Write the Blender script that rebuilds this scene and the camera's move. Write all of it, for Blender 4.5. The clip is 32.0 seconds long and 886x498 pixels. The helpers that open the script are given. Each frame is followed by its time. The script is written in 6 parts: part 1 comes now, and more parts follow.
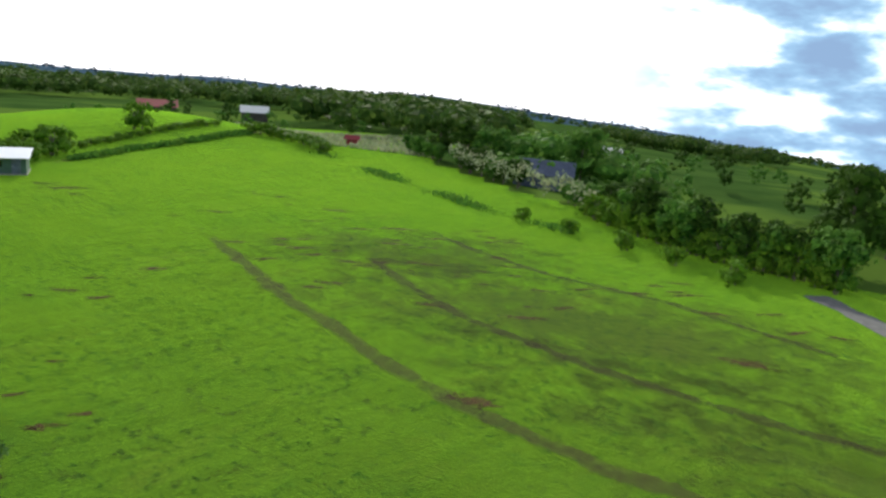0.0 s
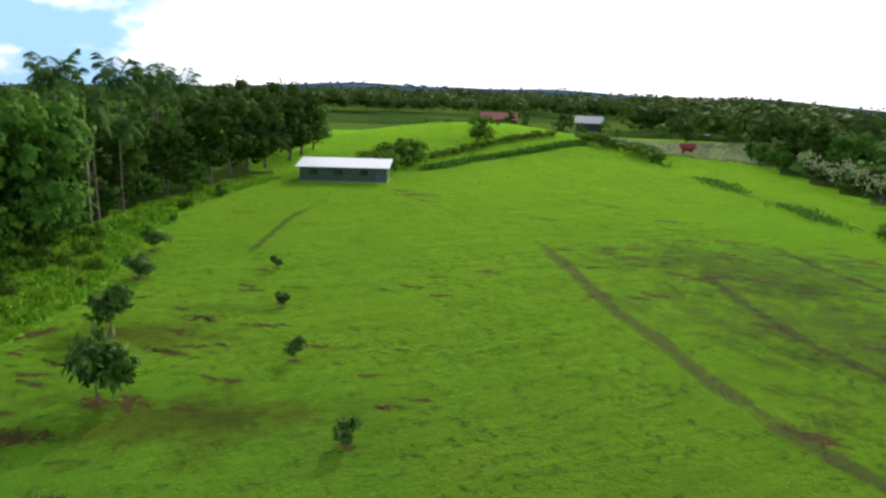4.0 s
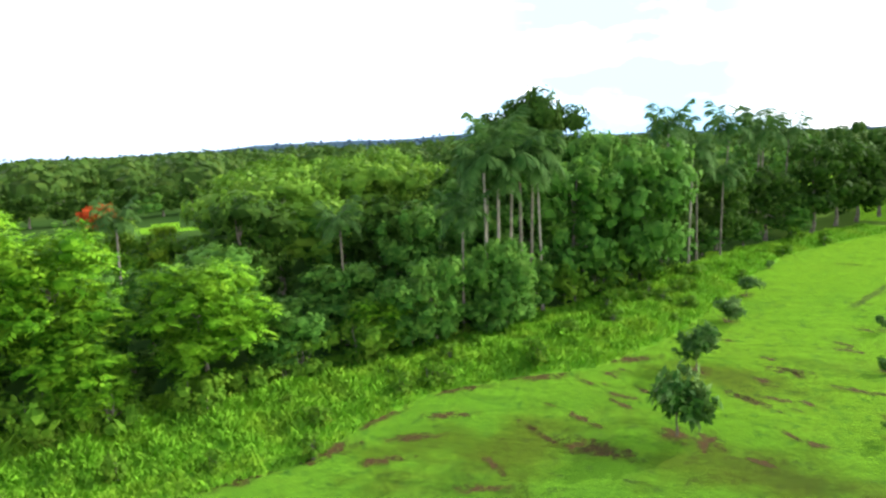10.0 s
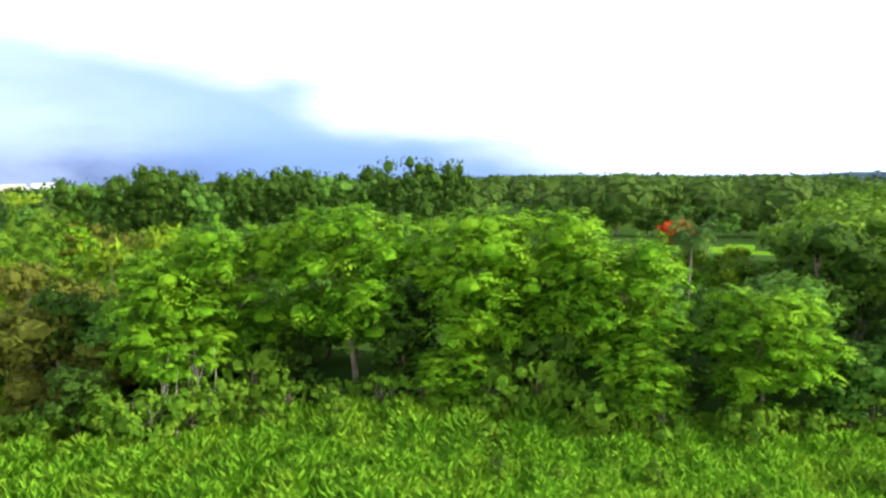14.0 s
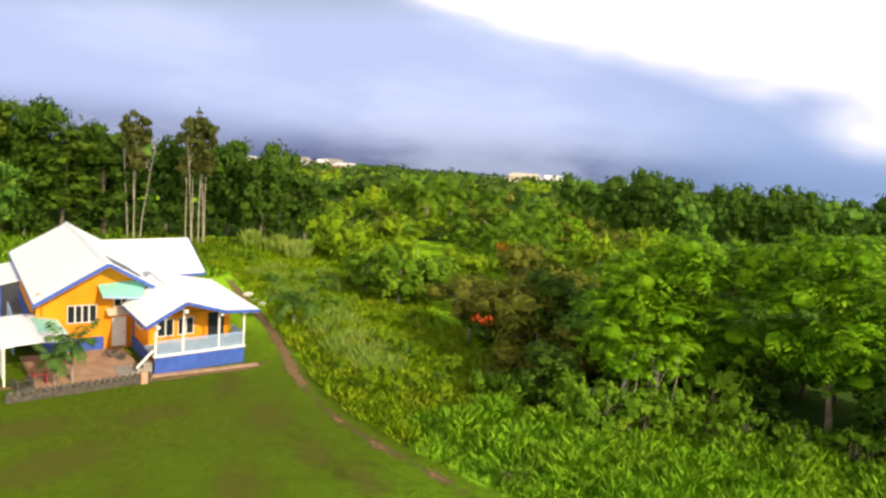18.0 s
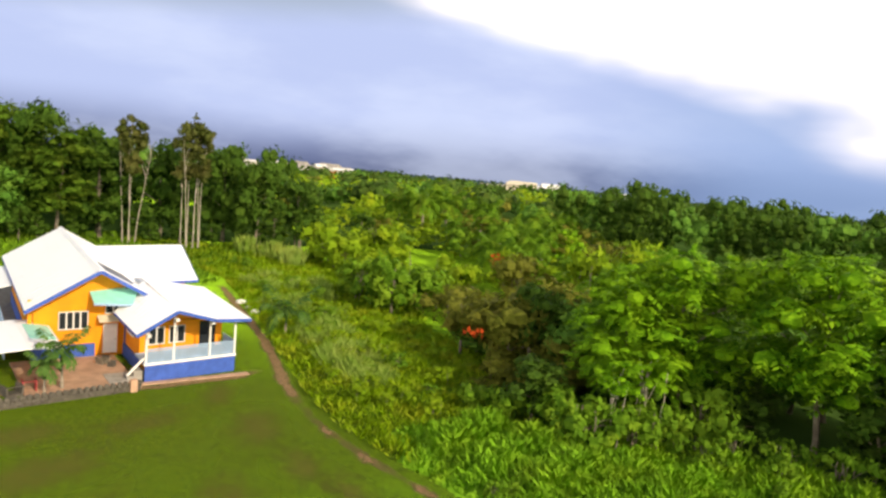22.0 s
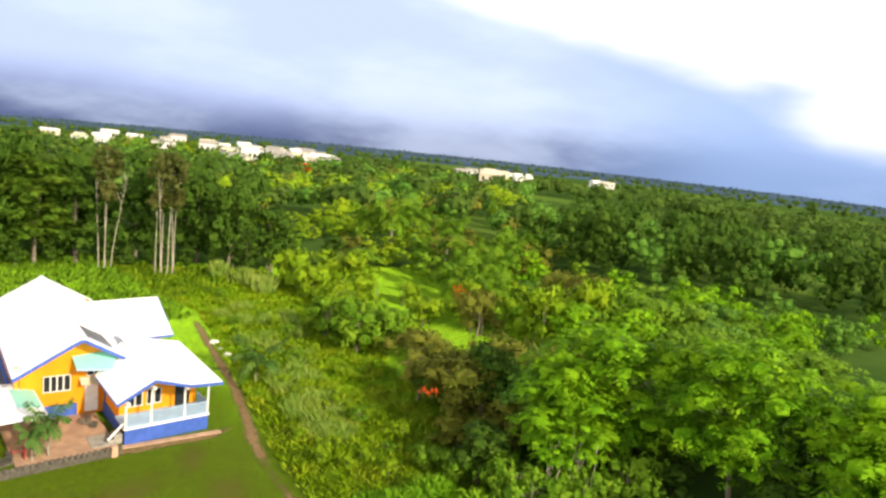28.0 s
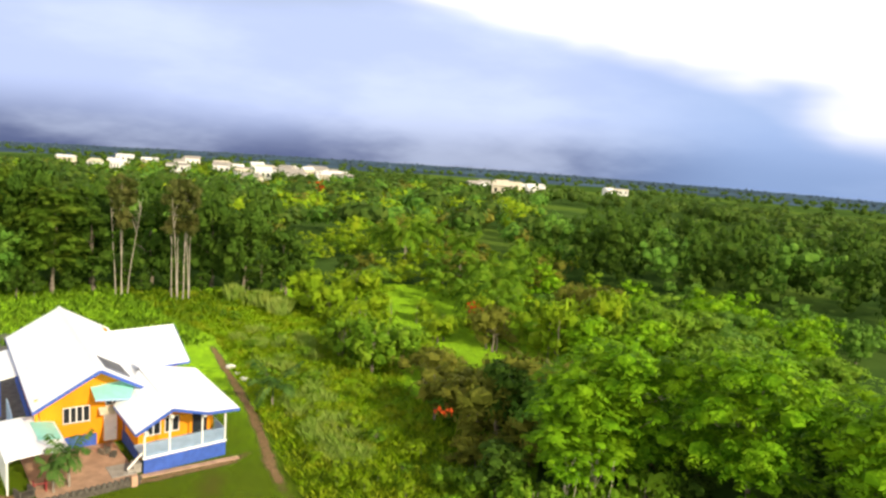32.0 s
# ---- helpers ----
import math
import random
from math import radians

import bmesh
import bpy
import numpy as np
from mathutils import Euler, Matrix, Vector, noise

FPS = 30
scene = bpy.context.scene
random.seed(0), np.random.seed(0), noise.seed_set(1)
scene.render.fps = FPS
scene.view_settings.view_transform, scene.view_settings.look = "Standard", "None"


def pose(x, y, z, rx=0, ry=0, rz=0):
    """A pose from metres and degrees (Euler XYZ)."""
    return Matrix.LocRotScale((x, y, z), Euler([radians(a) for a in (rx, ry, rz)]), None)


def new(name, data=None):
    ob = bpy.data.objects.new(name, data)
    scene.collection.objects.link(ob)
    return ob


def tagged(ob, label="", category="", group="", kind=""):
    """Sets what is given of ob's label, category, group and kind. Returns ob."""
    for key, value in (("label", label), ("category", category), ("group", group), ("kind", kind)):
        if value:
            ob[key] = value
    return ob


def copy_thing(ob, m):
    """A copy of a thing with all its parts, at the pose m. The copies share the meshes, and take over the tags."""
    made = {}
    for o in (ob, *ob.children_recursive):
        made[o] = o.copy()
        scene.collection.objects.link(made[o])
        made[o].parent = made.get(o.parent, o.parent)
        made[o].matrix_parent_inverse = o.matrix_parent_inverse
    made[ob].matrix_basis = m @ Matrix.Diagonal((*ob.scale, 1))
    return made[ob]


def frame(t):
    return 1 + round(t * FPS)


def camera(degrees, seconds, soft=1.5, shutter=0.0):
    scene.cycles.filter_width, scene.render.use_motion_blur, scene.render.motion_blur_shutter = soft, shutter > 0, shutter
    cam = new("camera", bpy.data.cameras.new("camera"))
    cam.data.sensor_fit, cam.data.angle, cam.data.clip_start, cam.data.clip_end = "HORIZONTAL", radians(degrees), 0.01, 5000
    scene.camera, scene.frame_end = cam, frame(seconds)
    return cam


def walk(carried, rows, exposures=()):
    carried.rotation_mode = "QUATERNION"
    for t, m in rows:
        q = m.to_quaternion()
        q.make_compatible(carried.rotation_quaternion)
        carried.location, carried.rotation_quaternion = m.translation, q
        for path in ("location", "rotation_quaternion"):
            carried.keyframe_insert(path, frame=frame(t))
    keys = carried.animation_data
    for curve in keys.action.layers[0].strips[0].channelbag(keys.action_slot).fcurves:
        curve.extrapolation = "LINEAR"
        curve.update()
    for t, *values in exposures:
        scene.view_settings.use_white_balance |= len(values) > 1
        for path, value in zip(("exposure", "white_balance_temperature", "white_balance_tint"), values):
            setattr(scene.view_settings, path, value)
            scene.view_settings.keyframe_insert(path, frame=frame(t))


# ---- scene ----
cam = camera(59.0, 32.0, soft=2.6)

# seconds, eye x, y, z, heading, pitch, lean
PATH = [
    (0.0, 0.00, 0.00, 16.00, -141.79, -13.53, -4.74),
    (0.5, 0.00, 0.00, 16.00, -141.81, -14.82, -4.12),
    (1.0, 0.00, 0.00, 16.00, -141.18, -13.51, -2.92),
    (1.5, 0.00, 0.00, 16.00, -141.83, -11.90, -1.21),
    (2.0, 0.00, 0.00, 16.00, -140.88, -13.75, -3.08),
    (2.5, 0.00, 0.00, 16.00, -130.98, -14.05, -1.44),
    (3.0, 0.00, 0.00, 16.00, -124.06, -14.87, 0.59),
    (3.5, 0.00, 0.00, 16.00, -118.02, -13.83, -0.74),
    (5.5, 0.00, 0.00, 16.00, -116.63, -15.00, -1.97),
    (6.0, 0.00, 0.00, 16.00, -111.28, -13.01, -0.12),
    (6.5, 0.00, 0.00, 16.00, -106.07, -11.53, -0.23),
    (7.0, 0.00, 0.00, 16.00, -102.18, -13.03, 0.03),
    (7.5, 0.00, 0.00, 16.00, -98.29, -12.49, 1.10),
    (8.0, 0.00, 0.00, 16.00, -94.72, -12.82, 0.84),
    (8.5, 0.00, 0.00, 16.00, -91.66, -12.88, 1.57),
    (9.0, 0.00, 0.00, 16.00, -86.96, -11.40, -0.10),
    (9.5, 0.00, 0.00, 16.00, -81.71, -11.01, 0.92),
    (10.0, 0.00, 0.00, 16.00, -74.91, -10.54, 2.31),
    (10.5, 0.00, 0.00, 16.00, -69.68, -9.83, 2.32),
    (11.0, 0.00, 0.00, 16.00, -64.94, -10.57, 2.91),
    (11.5, 0.00, 0.00, 16.00, -60.64, -10.67, 0.79),
    (12.0, 0.00, 0.00, 16.00, -55.91, -10.28, 1.64),
    (12.5, 0.00, 0.00, 16.00, -50.70, -9.17, 0.79),
    (13.0, 0.00, 0.00, 16.00, -44.72, -8.03, 0.41),
    (13.5, 0.00, 0.00, 16.00, -39.30, -8.58, -0.17),
    (14.0, 0.00, 0.00, 16.00, -34.35, -7.89, 0.89),
    (14.5, 0.00, 0.00, 16.00, -30.19, -7.20, 1.12),
    (15.0, 0.00, 0.00, 16.00, -26.25, -7.19, -1.78),
    (15.5, 0.00, 0.00, 16.00, -19.62, -8.26, -0.83),
    (17.5, 0.00, 0.00, 15.95, 0.34, -7.46, -3.45),
    (18.0, 0.00, 0.00, 15.95, 0.17, -8.31, -4.32),
    (18.5, 0.00, 0.00, 15.95, 0.73, -7.51, -0.42),
    (19.0, 0.00, 0.00, 15.95, 0.22, -7.22, -2.51),
    (19.5, 0.00, 0.00, 15.95, -0.18, -8.12, -4.78),
    (20.0, 0.00, 0.00, 15.95, -0.57, -7.63, -3.20),
    (20.5, 0.00, 0.00, 15.95, -1.52, -7.49, -4.11),
    (21.0, 0.03, -0.18, 16.00, -1.02, -5.72, -3.52),
    (21.5, 0.21, -0.04, 16.14, -0.09, -7.26, -3.95),
    (22.0, 0.27, -0.10, 16.43, -0.02, -7.86, -5.30),
    (22.5, 0.29, -0.26, 16.87, 0.08, -7.89, -4.20),
    (23.0, 0.34, -0.41, 17.40, 0.22, -6.90, -3.81),
    (23.5, 0.38, -0.60, 18.03, 0.65, -7.02, -4.14),
    (24.0, 0.25, -1.06, 18.93, -1.09, -7.65, -1.78),
    (24.5, 0.28, -1.24, 19.65, -0.89, -8.26, -2.85),
    (25.0, 0.42, -1.36, 20.22, -0.35, -7.72, -2.87),
    (25.5, 0.48, -1.43, 20.52, -0.06, -6.90, -4.37),
    (27.5, 0.94, -3.15, 23.47, -1.08, -10.35, -2.43),
    (28.0, 0.92, -3.62, 23.96, -1.97, -9.57, -6.07),
    (28.5, 0.85, -3.80, 24.40, -1.49, -7.90, -4.53),
    (29.0, 0.69, -3.41, 24.53, -0.29, -5.80, -3.42),
    (29.5, 0.63, -2.90, 24.59, 0.47, -6.33, -3.08),
    (30.0, 0.83, -2.74, 24.60, 0.63, -7.82, -2.32),
    (30.5, 0.87, -2.71, 24.56, 0.81, -8.44, -1.82),
    (31.0, 1.05, -3.14, 24.48, 0.57, -7.70, -1.54),
    (31.5, 1.20, -3.58, 24.46, -0.01, -8.21, -2.31),
    (32.0, 1.27, -3.85, 24.64, -0.74, -8.80, -3.99),
]


def aim(x, y, z, yaw, pitch, lean):
    return pose(x, y, z) @ pose(0, 0, 0, 0, 0, yaw) @ pose(0, 0, 0, 90 + pitch) @ pose(0, 0, 0, 0, 0, -lean)


walk(cam, [(r[0], aim(*r[1:])) for r in PATH],
     ((0, -0.2, 6500, 6), (1, -0.2, 6600, 13), (2, -0.2, 6500, 7), (3, -0.22, 6500, 7), (3.5, -0.24, 6600, 10), (6, -0.32, 6500, 8), (7.5, 0.15, 6500, 5), (9, 0.55, 6500, 3), (10, 0.75, 6500, 4), (11, 0.9, 6500, 5), (13, 0.82, 6600, 5), (15, 0.5, 7300, 8),
      (17.5, 0.2, 8400, 11), (25.5, 0.16, 8400, 11), (27.5, 0.25, 8300, 10), (28, 0.5, 8300, 8), (29, -0.08, 8300, 12), (30, 0.05, 8300, 11), (31, 0.02, 8300, 11), (32, 0.32, 8300, 9)))

# ---------------------------------------------------------------- light
SUN_TO = Vector((0.60, -0.66, 0.46)).normalized()
sun = new("sun", bpy.data.lights.new("sun", "SUN"))
sun.data.energy, sun.data.angle, sun.data.color = 3.8, radians(0.6), (1.0, 0.94, 0.82)
sun.matrix_world = SUN_TO.to_track_quat("Z", "Y").to_matrix().to_4x4()


def build_world():
    """Nishita sky behind a broken cloud cover: bright white over the sun's half, a grey-blue rain bank to the north."""
    w = bpy.data.worlds.new("sky")
    scene.world = w
    w.use_nodes = True
    nt = w.node_tree
    nt.nodes.clear()
    N, L = nt.nodes.new, nt.links.new

    def val(op, a, b=None, c=None, clamp=False):
        n = N("ShaderNodeMath")
        n.operation, n.use_clamp = op, clamp
        for i, v in enumerate((a, b, c)):
            if v is None:
                continue
            if isinstance(v, (int, float)):
                n.inputs[i].default_value = v
            else:
                L(v, n.inputs[i])
        return n.outputs[0]

    def ramp(v, lo, hi):
        n = N("ShaderNodeMapRange")
        n.interpolation_type = "SMOOTHSTEP"
        L(v, n.inputs[0])
        n.inputs[1].default_value, n.inputs[2].default_value = lo, hi
        return n.outputs[0]

    def mix(f, a, b):
        n = N("ShaderNodeMix")
        n.data_type = "RGBA"
        L(f, n.inputs[0])
        for i, v in ((6, a), (7, b)):
            if isinstance(v, tuple):
                n.inputs[i].default_value = (*v, 1)
            else:
                L(v, n.inputs[i])
        return n.outputs[2]

    def cloud(vec, scale, detail, rough, loc):
        m = N("ShaderNodeMapping")
        L(vec, m.inputs[0])
        m.inputs["Scale"].default_value = scale
        m.inputs["Location"].default_value = loc
        n = N("ShaderNodeTexNoise")
        L(m.outputs[0], n.inputs["Vector"])
        n.inputs["Scale"].default_value, n.inputs["Detail"].default_value, n.inputs["Roughness"].default_value = 1.0, detail, rough
        return n.outputs[0]

    tc = N("ShaderNodeTexCoord").outputs["Generated"]
    sep = N("ShaderNodeSeparateXYZ")
    L(tc, sep.inputs[0])
    x, y, z = sep.outputs
    sky = N("ShaderNodeTexSky")
    sky.sky_type, sky.sun_disc = "NISHITA", False
    sky.sun_elevation, sky.sun_rotation = math.asin(SUN_TO.z), math.atan2(SUN_TO.x, SUN_TO.y)
    skyc = N("ShaderNodeMix")
    skyc.data_type, skyc.blend_type = "RGBA", "MULTIPLY"
    skyc.inputs[0].default_value = 1
    L(sky.outputs[0], skyc.inputs[6])
    skyc.inputs[7].default_value = (0.12, 0.12, 0.12, 1)
    az = val("ARCTAN2", val("MULTIPLY", x, -1.0), y)
    c1 = cloud(tc, (5.5, 5.5, 15.0), 5.0, 0.55, (3.1, 1.7, 0.4))
    c2 = cloud(tc, (2.2, 2.2, 6.5), 4.0, 0.44, (0.3, 5.2, 2.4))
    c3 = cloud(tc, (3.0, 3.0, 9.0), 5.0, 0.55, (1.3, 0.2, 0.4))
    c2 = val("SUBTRACT", c2, 0.5)
    white = (2.1, 2.05, 2.15)

    # breaks of blue with grey puffs east and south-west of the sun
    def window(centre, wide):
        return ramp(val("ABSOLUTE", val("SUBTRACT", az, radians(centre))), radians(wide), radians(wide) * 0.4)

    holes = val("MAXIMUM", window(-88, 16), window(-170, 22))
    low = ramp(z, 0.42, 0.16)
    blue = mix(val("MULTIPLY", val("MULTIPLY", ramp(c1, 0.40, 0.56), holes), low), white, (0.56, 0.96, 1.34))
    grey = mix(val("MULTIPLY", val("MULTIPLY", ramp(c1, 0.46, 0.62), window(-170, 20)), low), blue, (0.36, 0.54, 0.85))
    # haze of the far east horizon
    hazy = mix(val("MULTIPLY", val("MULTIPLY", ramp(val("ADD", z, val("MULTIPLY", c2, 0.06)), 0.005, -0.045), window(-62, 40)), 0.8), grey, (0.60, 0.86, 1.35))
    upper = mix(ramp(z, 0.35, 0.75), hazy, skyc.outputs[2])
    # rain bank in the north: dark foot on the horizon, lavender body, grey shelf of cloud above, ragged bright edge
    zz = val("ADD", z, val("MULTIPLY", c2, 0.05))
    body = mix(ramp(zz, -0.044, 0.032), (0.085, 0.125, 0.30), (0.42, 0.57, 1.04))
    body = mix(val("MULTIPLY", ramp(c3, 0.42, 0.68), 0.45), body, (0.62, 0.79, 1.22))
    body = mix(val("MULTIPLY", ramp(az, -0.08, -0.42), 0.75), body, (0.24, 0.41, 0.84))
    shelf = val("MULTIPLY", ramp(val("ADD", zz, val("MULTIPLY", az, 0.06)), 0.125, 0.165), ramp(az, -0.12, 0.16))
    body = mix(shelf, body, (0.34, 0.47, 0.74))
    edge = val("ADD", val("SUBTRACT", val("ADD", val("MULTIPLY", az, 0.36), 0.245), z), val("MULTIPLY", c2, 0.30))
    west = ramp(az, 2.4, 1.5)
    bank = val("MULTIPLY", ramp(edge, -0.04, 0.085), west)
    full = mix(bank, upper, body)
    bg = N("ShaderNodeBackground")
    L(full, bg.inputs[0])
    bg.inputs[1].default_value = 1.0
    out = N("ShaderNodeOutputWorld")
    L(bg.outputs[0], out.inputs[0])


build_world()

# ---------------------------------------------------------------- materials


class Mat:
    """A small node builder for one material."""

    def __init__(self, name):
        self.m = bpy.data.materials.new(name)
        self.m.use_nodes = True
        self.nt = self.m.node_tree
        self.nt.nodes.clear()
        self.out = self.node("ShaderNodeOutputMaterial")
        self.tc = self.node("ShaderNodeTexCoord")

    def node(self, kind):
        return self.nt.nodes.new(kind)

    def link(self, a, b):
        self.nt.links.new(a, b)

    def noise(self, scale, detail=3.0, rough=0.55, coord="Object", stretch=(1, 1, 1)):
        mp = self.node("ShaderNodeMapping")
        mp.inputs["Scale"].default_value = stretch
        self.link(self.tc.outputs[coord], mp.inputs[0])
        n = self.node("ShaderNodeTexNoise")
        self.link(mp.outputs[0], n.inputs["Vector"])
        n.inputs["Scale"].default_value, n.inputs["Detail"].default_value, n.inputs["Roughness"].default_value = scale, detail, rough
        return n.outputs[0]

    def ramp(self, v, lo, hi):
        n = self.node("ShaderNodeMapRange")
        n.interpolation_type = "SMOOTHSTEP"
        self.link(v, n.inputs[0])
        n.inputs[1].default_value, n.inputs[2].default_value = lo, hi
        return n.outputs[0]

    def math(self, op, a, b):
        n = self.node("ShaderNodeMath")
        n.operation = op
        for i, v in enumerate((a, b)):
            if isinstance(v, (int, float)):
                n.inputs[i].default_value = v
            else:
                self.link(v, n.inputs[i])
        return n.outputs[0]

    def mix(self, f, a, b, blend="MIX"):
        n = self.node("ShaderNodeMix")
        n.data_type, n.blend_type = "RGBA", blend
        for i, v in ((0, f), (6, a), (7, b)):
            if isinstance(v, (int, float)):
                n.inputs[i].default_value = v
            elif isinstance(v, tuple):
                n.inputs[i].default_value = (*v, 1)
            else:
                self.link(v, n.inputs[i])
        return n.outputs[2]

    def surface(self, colour, rough=0.8, metal=0.0, bump=None, depth=0.02, spec=0.3, translucent=0.0, sheen=None):
        p = self.node("ShaderNodeBsdfPrincipled")
        if isinstance(colour, tuple):
            p.inputs["Base Color"].default_value = (*colour, 1)
        else:
            self.link(colour, p.inputs["Base Color"])
        p.inputs["Roughness"].default_value, p.inputs["Metallic"].default_value = rough, metal
        p.inputs["Specular IOR Level"].default_value = spec
        if sheen:
            p.inputs["Sheen Weight"].default_value, p.inputs["Sheen Roughness"].default_value = sheen[0], 0.3
            p.inputs["Sheen Tint"].default_value = (*sheen[1], 1)
        if bump is not None:
            b = self.node("ShaderNodeBump")
            b.inputs["Distance"].default_value, b.inputs["Strength"].default_value = depth, 1.0
            self.link(bump, b.inputs["Height"])
            self.link(b.outputs[0], p.inputs["Normal"])
        end = p.outputs[0]
        if translucent:
            t = self.node("ShaderNodeBsdfTranslucent")
            if isinstance(colour, tuple):
                t.inputs[0].default_value = (*colour, 1)
            else:
                self.link(colour, t.inputs[0])
            s = self.node("ShaderNodeMixShader")
            s.inputs[0].default_value = translucent
            self.link(end, s.inputs[1])
            self.link(t.outputs[0], s.inputs[2])
            end = s.outputs[0]
        self.link(end, self.out.inputs[0])
        return self.m


def leaf_mat(name, dark, mid, light, yellow=0.1):
    k = Mat(name)
    isl = k.node("ShaderNodeNewGeometry").outputs["Random Per Island"]
    obr = k.node("ShaderNodeObjectInfo").outputs["Random"]
    clump = k.noise(1.1, 3.0, 0.6)
    c = k.mix(k.ramp(k.math("ADD", k.math("MULTIPLY", isl, 0.22), k.math("MULTIPLY", clump, 1.0)), 0.36, 0.80), dark, mid)
    c = k.mix(k.math("MULTIPLY", k.ramp(k.math("ADD", k.math("MULTIPLY", isl, 0.25), k.math("MULTIPLY", clump, 1.0)), 0.58, 0.90), 0.8), c, light)
    c = k.mix(k.math("MULTIPLY", k.ramp(obr, 0.2, 1.0), 0.5), c, k.mix(0.5, mid, light))
    c = k.mix(k.math("MULTIPLY", k.ramp(k.noise(0.35, 2.0), 0.45, 0.7), yellow * 3), c, (light[0] * 1.5, light[1] * 1.05, light[2]))
    return k.surface(c, rough=0.7, spec=0.04, translucent=0.24)


def plain_mat(name, colour, rough=0.7, metal=0.0, var=0.12, scale=2.0, depth=0.004, spec=0.4):
    k = Mat(name)
    n = k.noise(scale, 4.0)
    fine = k.noise(scale * 12, 3.0)
    c = k.mix(k.ramp(n, 0.3, 0.75), tuple(v * (1 - var) for v in colour), tuple(min(1, v * (1 + var)) for v in colour))
    c = k.mix(k.math("MULTIPLY", k.ramp(fine, 0.55, 0.8), var * 1.5), c, tuple(v * 0.6 for v in colour))
    return k.surface(c, rough=rough, metal=metal, bump=fine, depth=depth, spec=spec)


def ground_mat():
    """Mown grass near, rough pasture and woodland floor further out, with bare earth showing through."""
    k = Mat("grass_ground")
    big = k.noise(0.016, 4.0, 0.6)
    mid = k.noise(0.11, 4.0, 0.6)
    streak = k.noise(0.55, 4.0, 0.6, stretch=(1.0, 0.28, 1.0))
    fine = k.noise(5.5, 5.0, 0.7)
    c = k.mix(k.ramp(mid, 0.32, 0.70), (0.040, 0.128, 0.016), (0.072, 0.186, 0.018))
    c = k.mix(k.math("MULTIPLY", k.ramp(big, 0.40, 0.60), 0.75), c, (0.108, 0.180, 0.018))
    c = k.mix(k.math("MULTIPLY", k.ramp(streak, 0.50, 0.74), 0.55), c, (0.050, 0.130, 0.012))
    c = k.mix(k.math("MULTIPLY", k.ramp(fine, 0.46, 0.70), 0.6), c, (0.034, 0.098, 0.010))
    mottle = k.math("MULTIPLY", k.ramp(k.noise(0.26, 7.0, 0.78, stretch=(0.7, 1.2, 1.0)), 0.50, 0.70), 0.36)
    c = k.mix(mottle, c, (0.030, 0.092, 0.014))
    clod = k.math("MULTIPLY", k.ramp(k.noise(0.85, 7.0, 0.8), 0.53, 0.62), k.ramp(k.noise(0.05, 4.0, 0.6), 0.42, 0.58))
    c = k.mix(k.math("MULTIPLY", clod, 0.8), c, (0.056, 0.052, 0.018))
    dry = k.math("MULTIPLY", k.ramp(k.noise(0.22, 5.0, 0.7, stretch=(1.0, 0.35, 1.0)), 0.53, 0.70), 0.5)
    c = k.mix(dry, c, (0.140, 0.180, 0.028))
    tuft = k.math("MULTIPLY", k.ramp(k.noise(1.7, 5.0, 0.7), 0.52, 0.64), k.ramp(k.noise(0.07, 4.0, 0.6), 0.36, 0.58))
    c = k.mix(k.math("MULTIPLY", tuft, 0.75), c, (0.022, 0.075, 0.010))
    swath = k.math("MULTIPLY", k.ramp(k.noise(0.30, 4.0, 0.6, stretch=(0.22, 1.0, 1.0)), 0.46, 0.66), 0.40)
    c = k.mix(swath, c, (0.112, 0.220, 0.022))
    bump = k.math("ADD", fine, k.math("MULTIPLY", streak, 2.0))
    ground = k.surface(c, rough=0.9, bump=bump, depth=0.10, spec=0.0, sheen=(1.0, (0.50, 1.00, 0.04)))
    lush = k.mix(k.math("MINIMUM", k.math("ADD", k.math("MULTIPLY", mottle, 1.4), k.math("ADD", tuft, clod)), 1.0), (0.50, 1.00, 0.05), (0.20, 0.50, 0.05))
    shader = [n for n in k.nt.nodes if n.type == "BSDF_PRINCIPLED"][0]
    k.link(lush, shader.inputs["Sheen Tint"])
    return ground


def far_ground_mat():
    """Woodland floor and pasture of the distance."""
    k = Mat("far_ground")
    big = k.noise(0.007, 5.0, 0.6)
    mid = k.noise(0.05, 5.0, 0.65)
    c = k.mix(k.ramp(mid, 0.3, 0.7), (0.034, 0.078, 0.018), (0.068, 0.128, 0.028))
    c = k.mix(k.ramp(big, 0.52, 0.56), c, (0.100, 0.175, 0.030))
    return k.surface(c, rough=0.95, bump=mid, depth=0.6, spec=0.0)


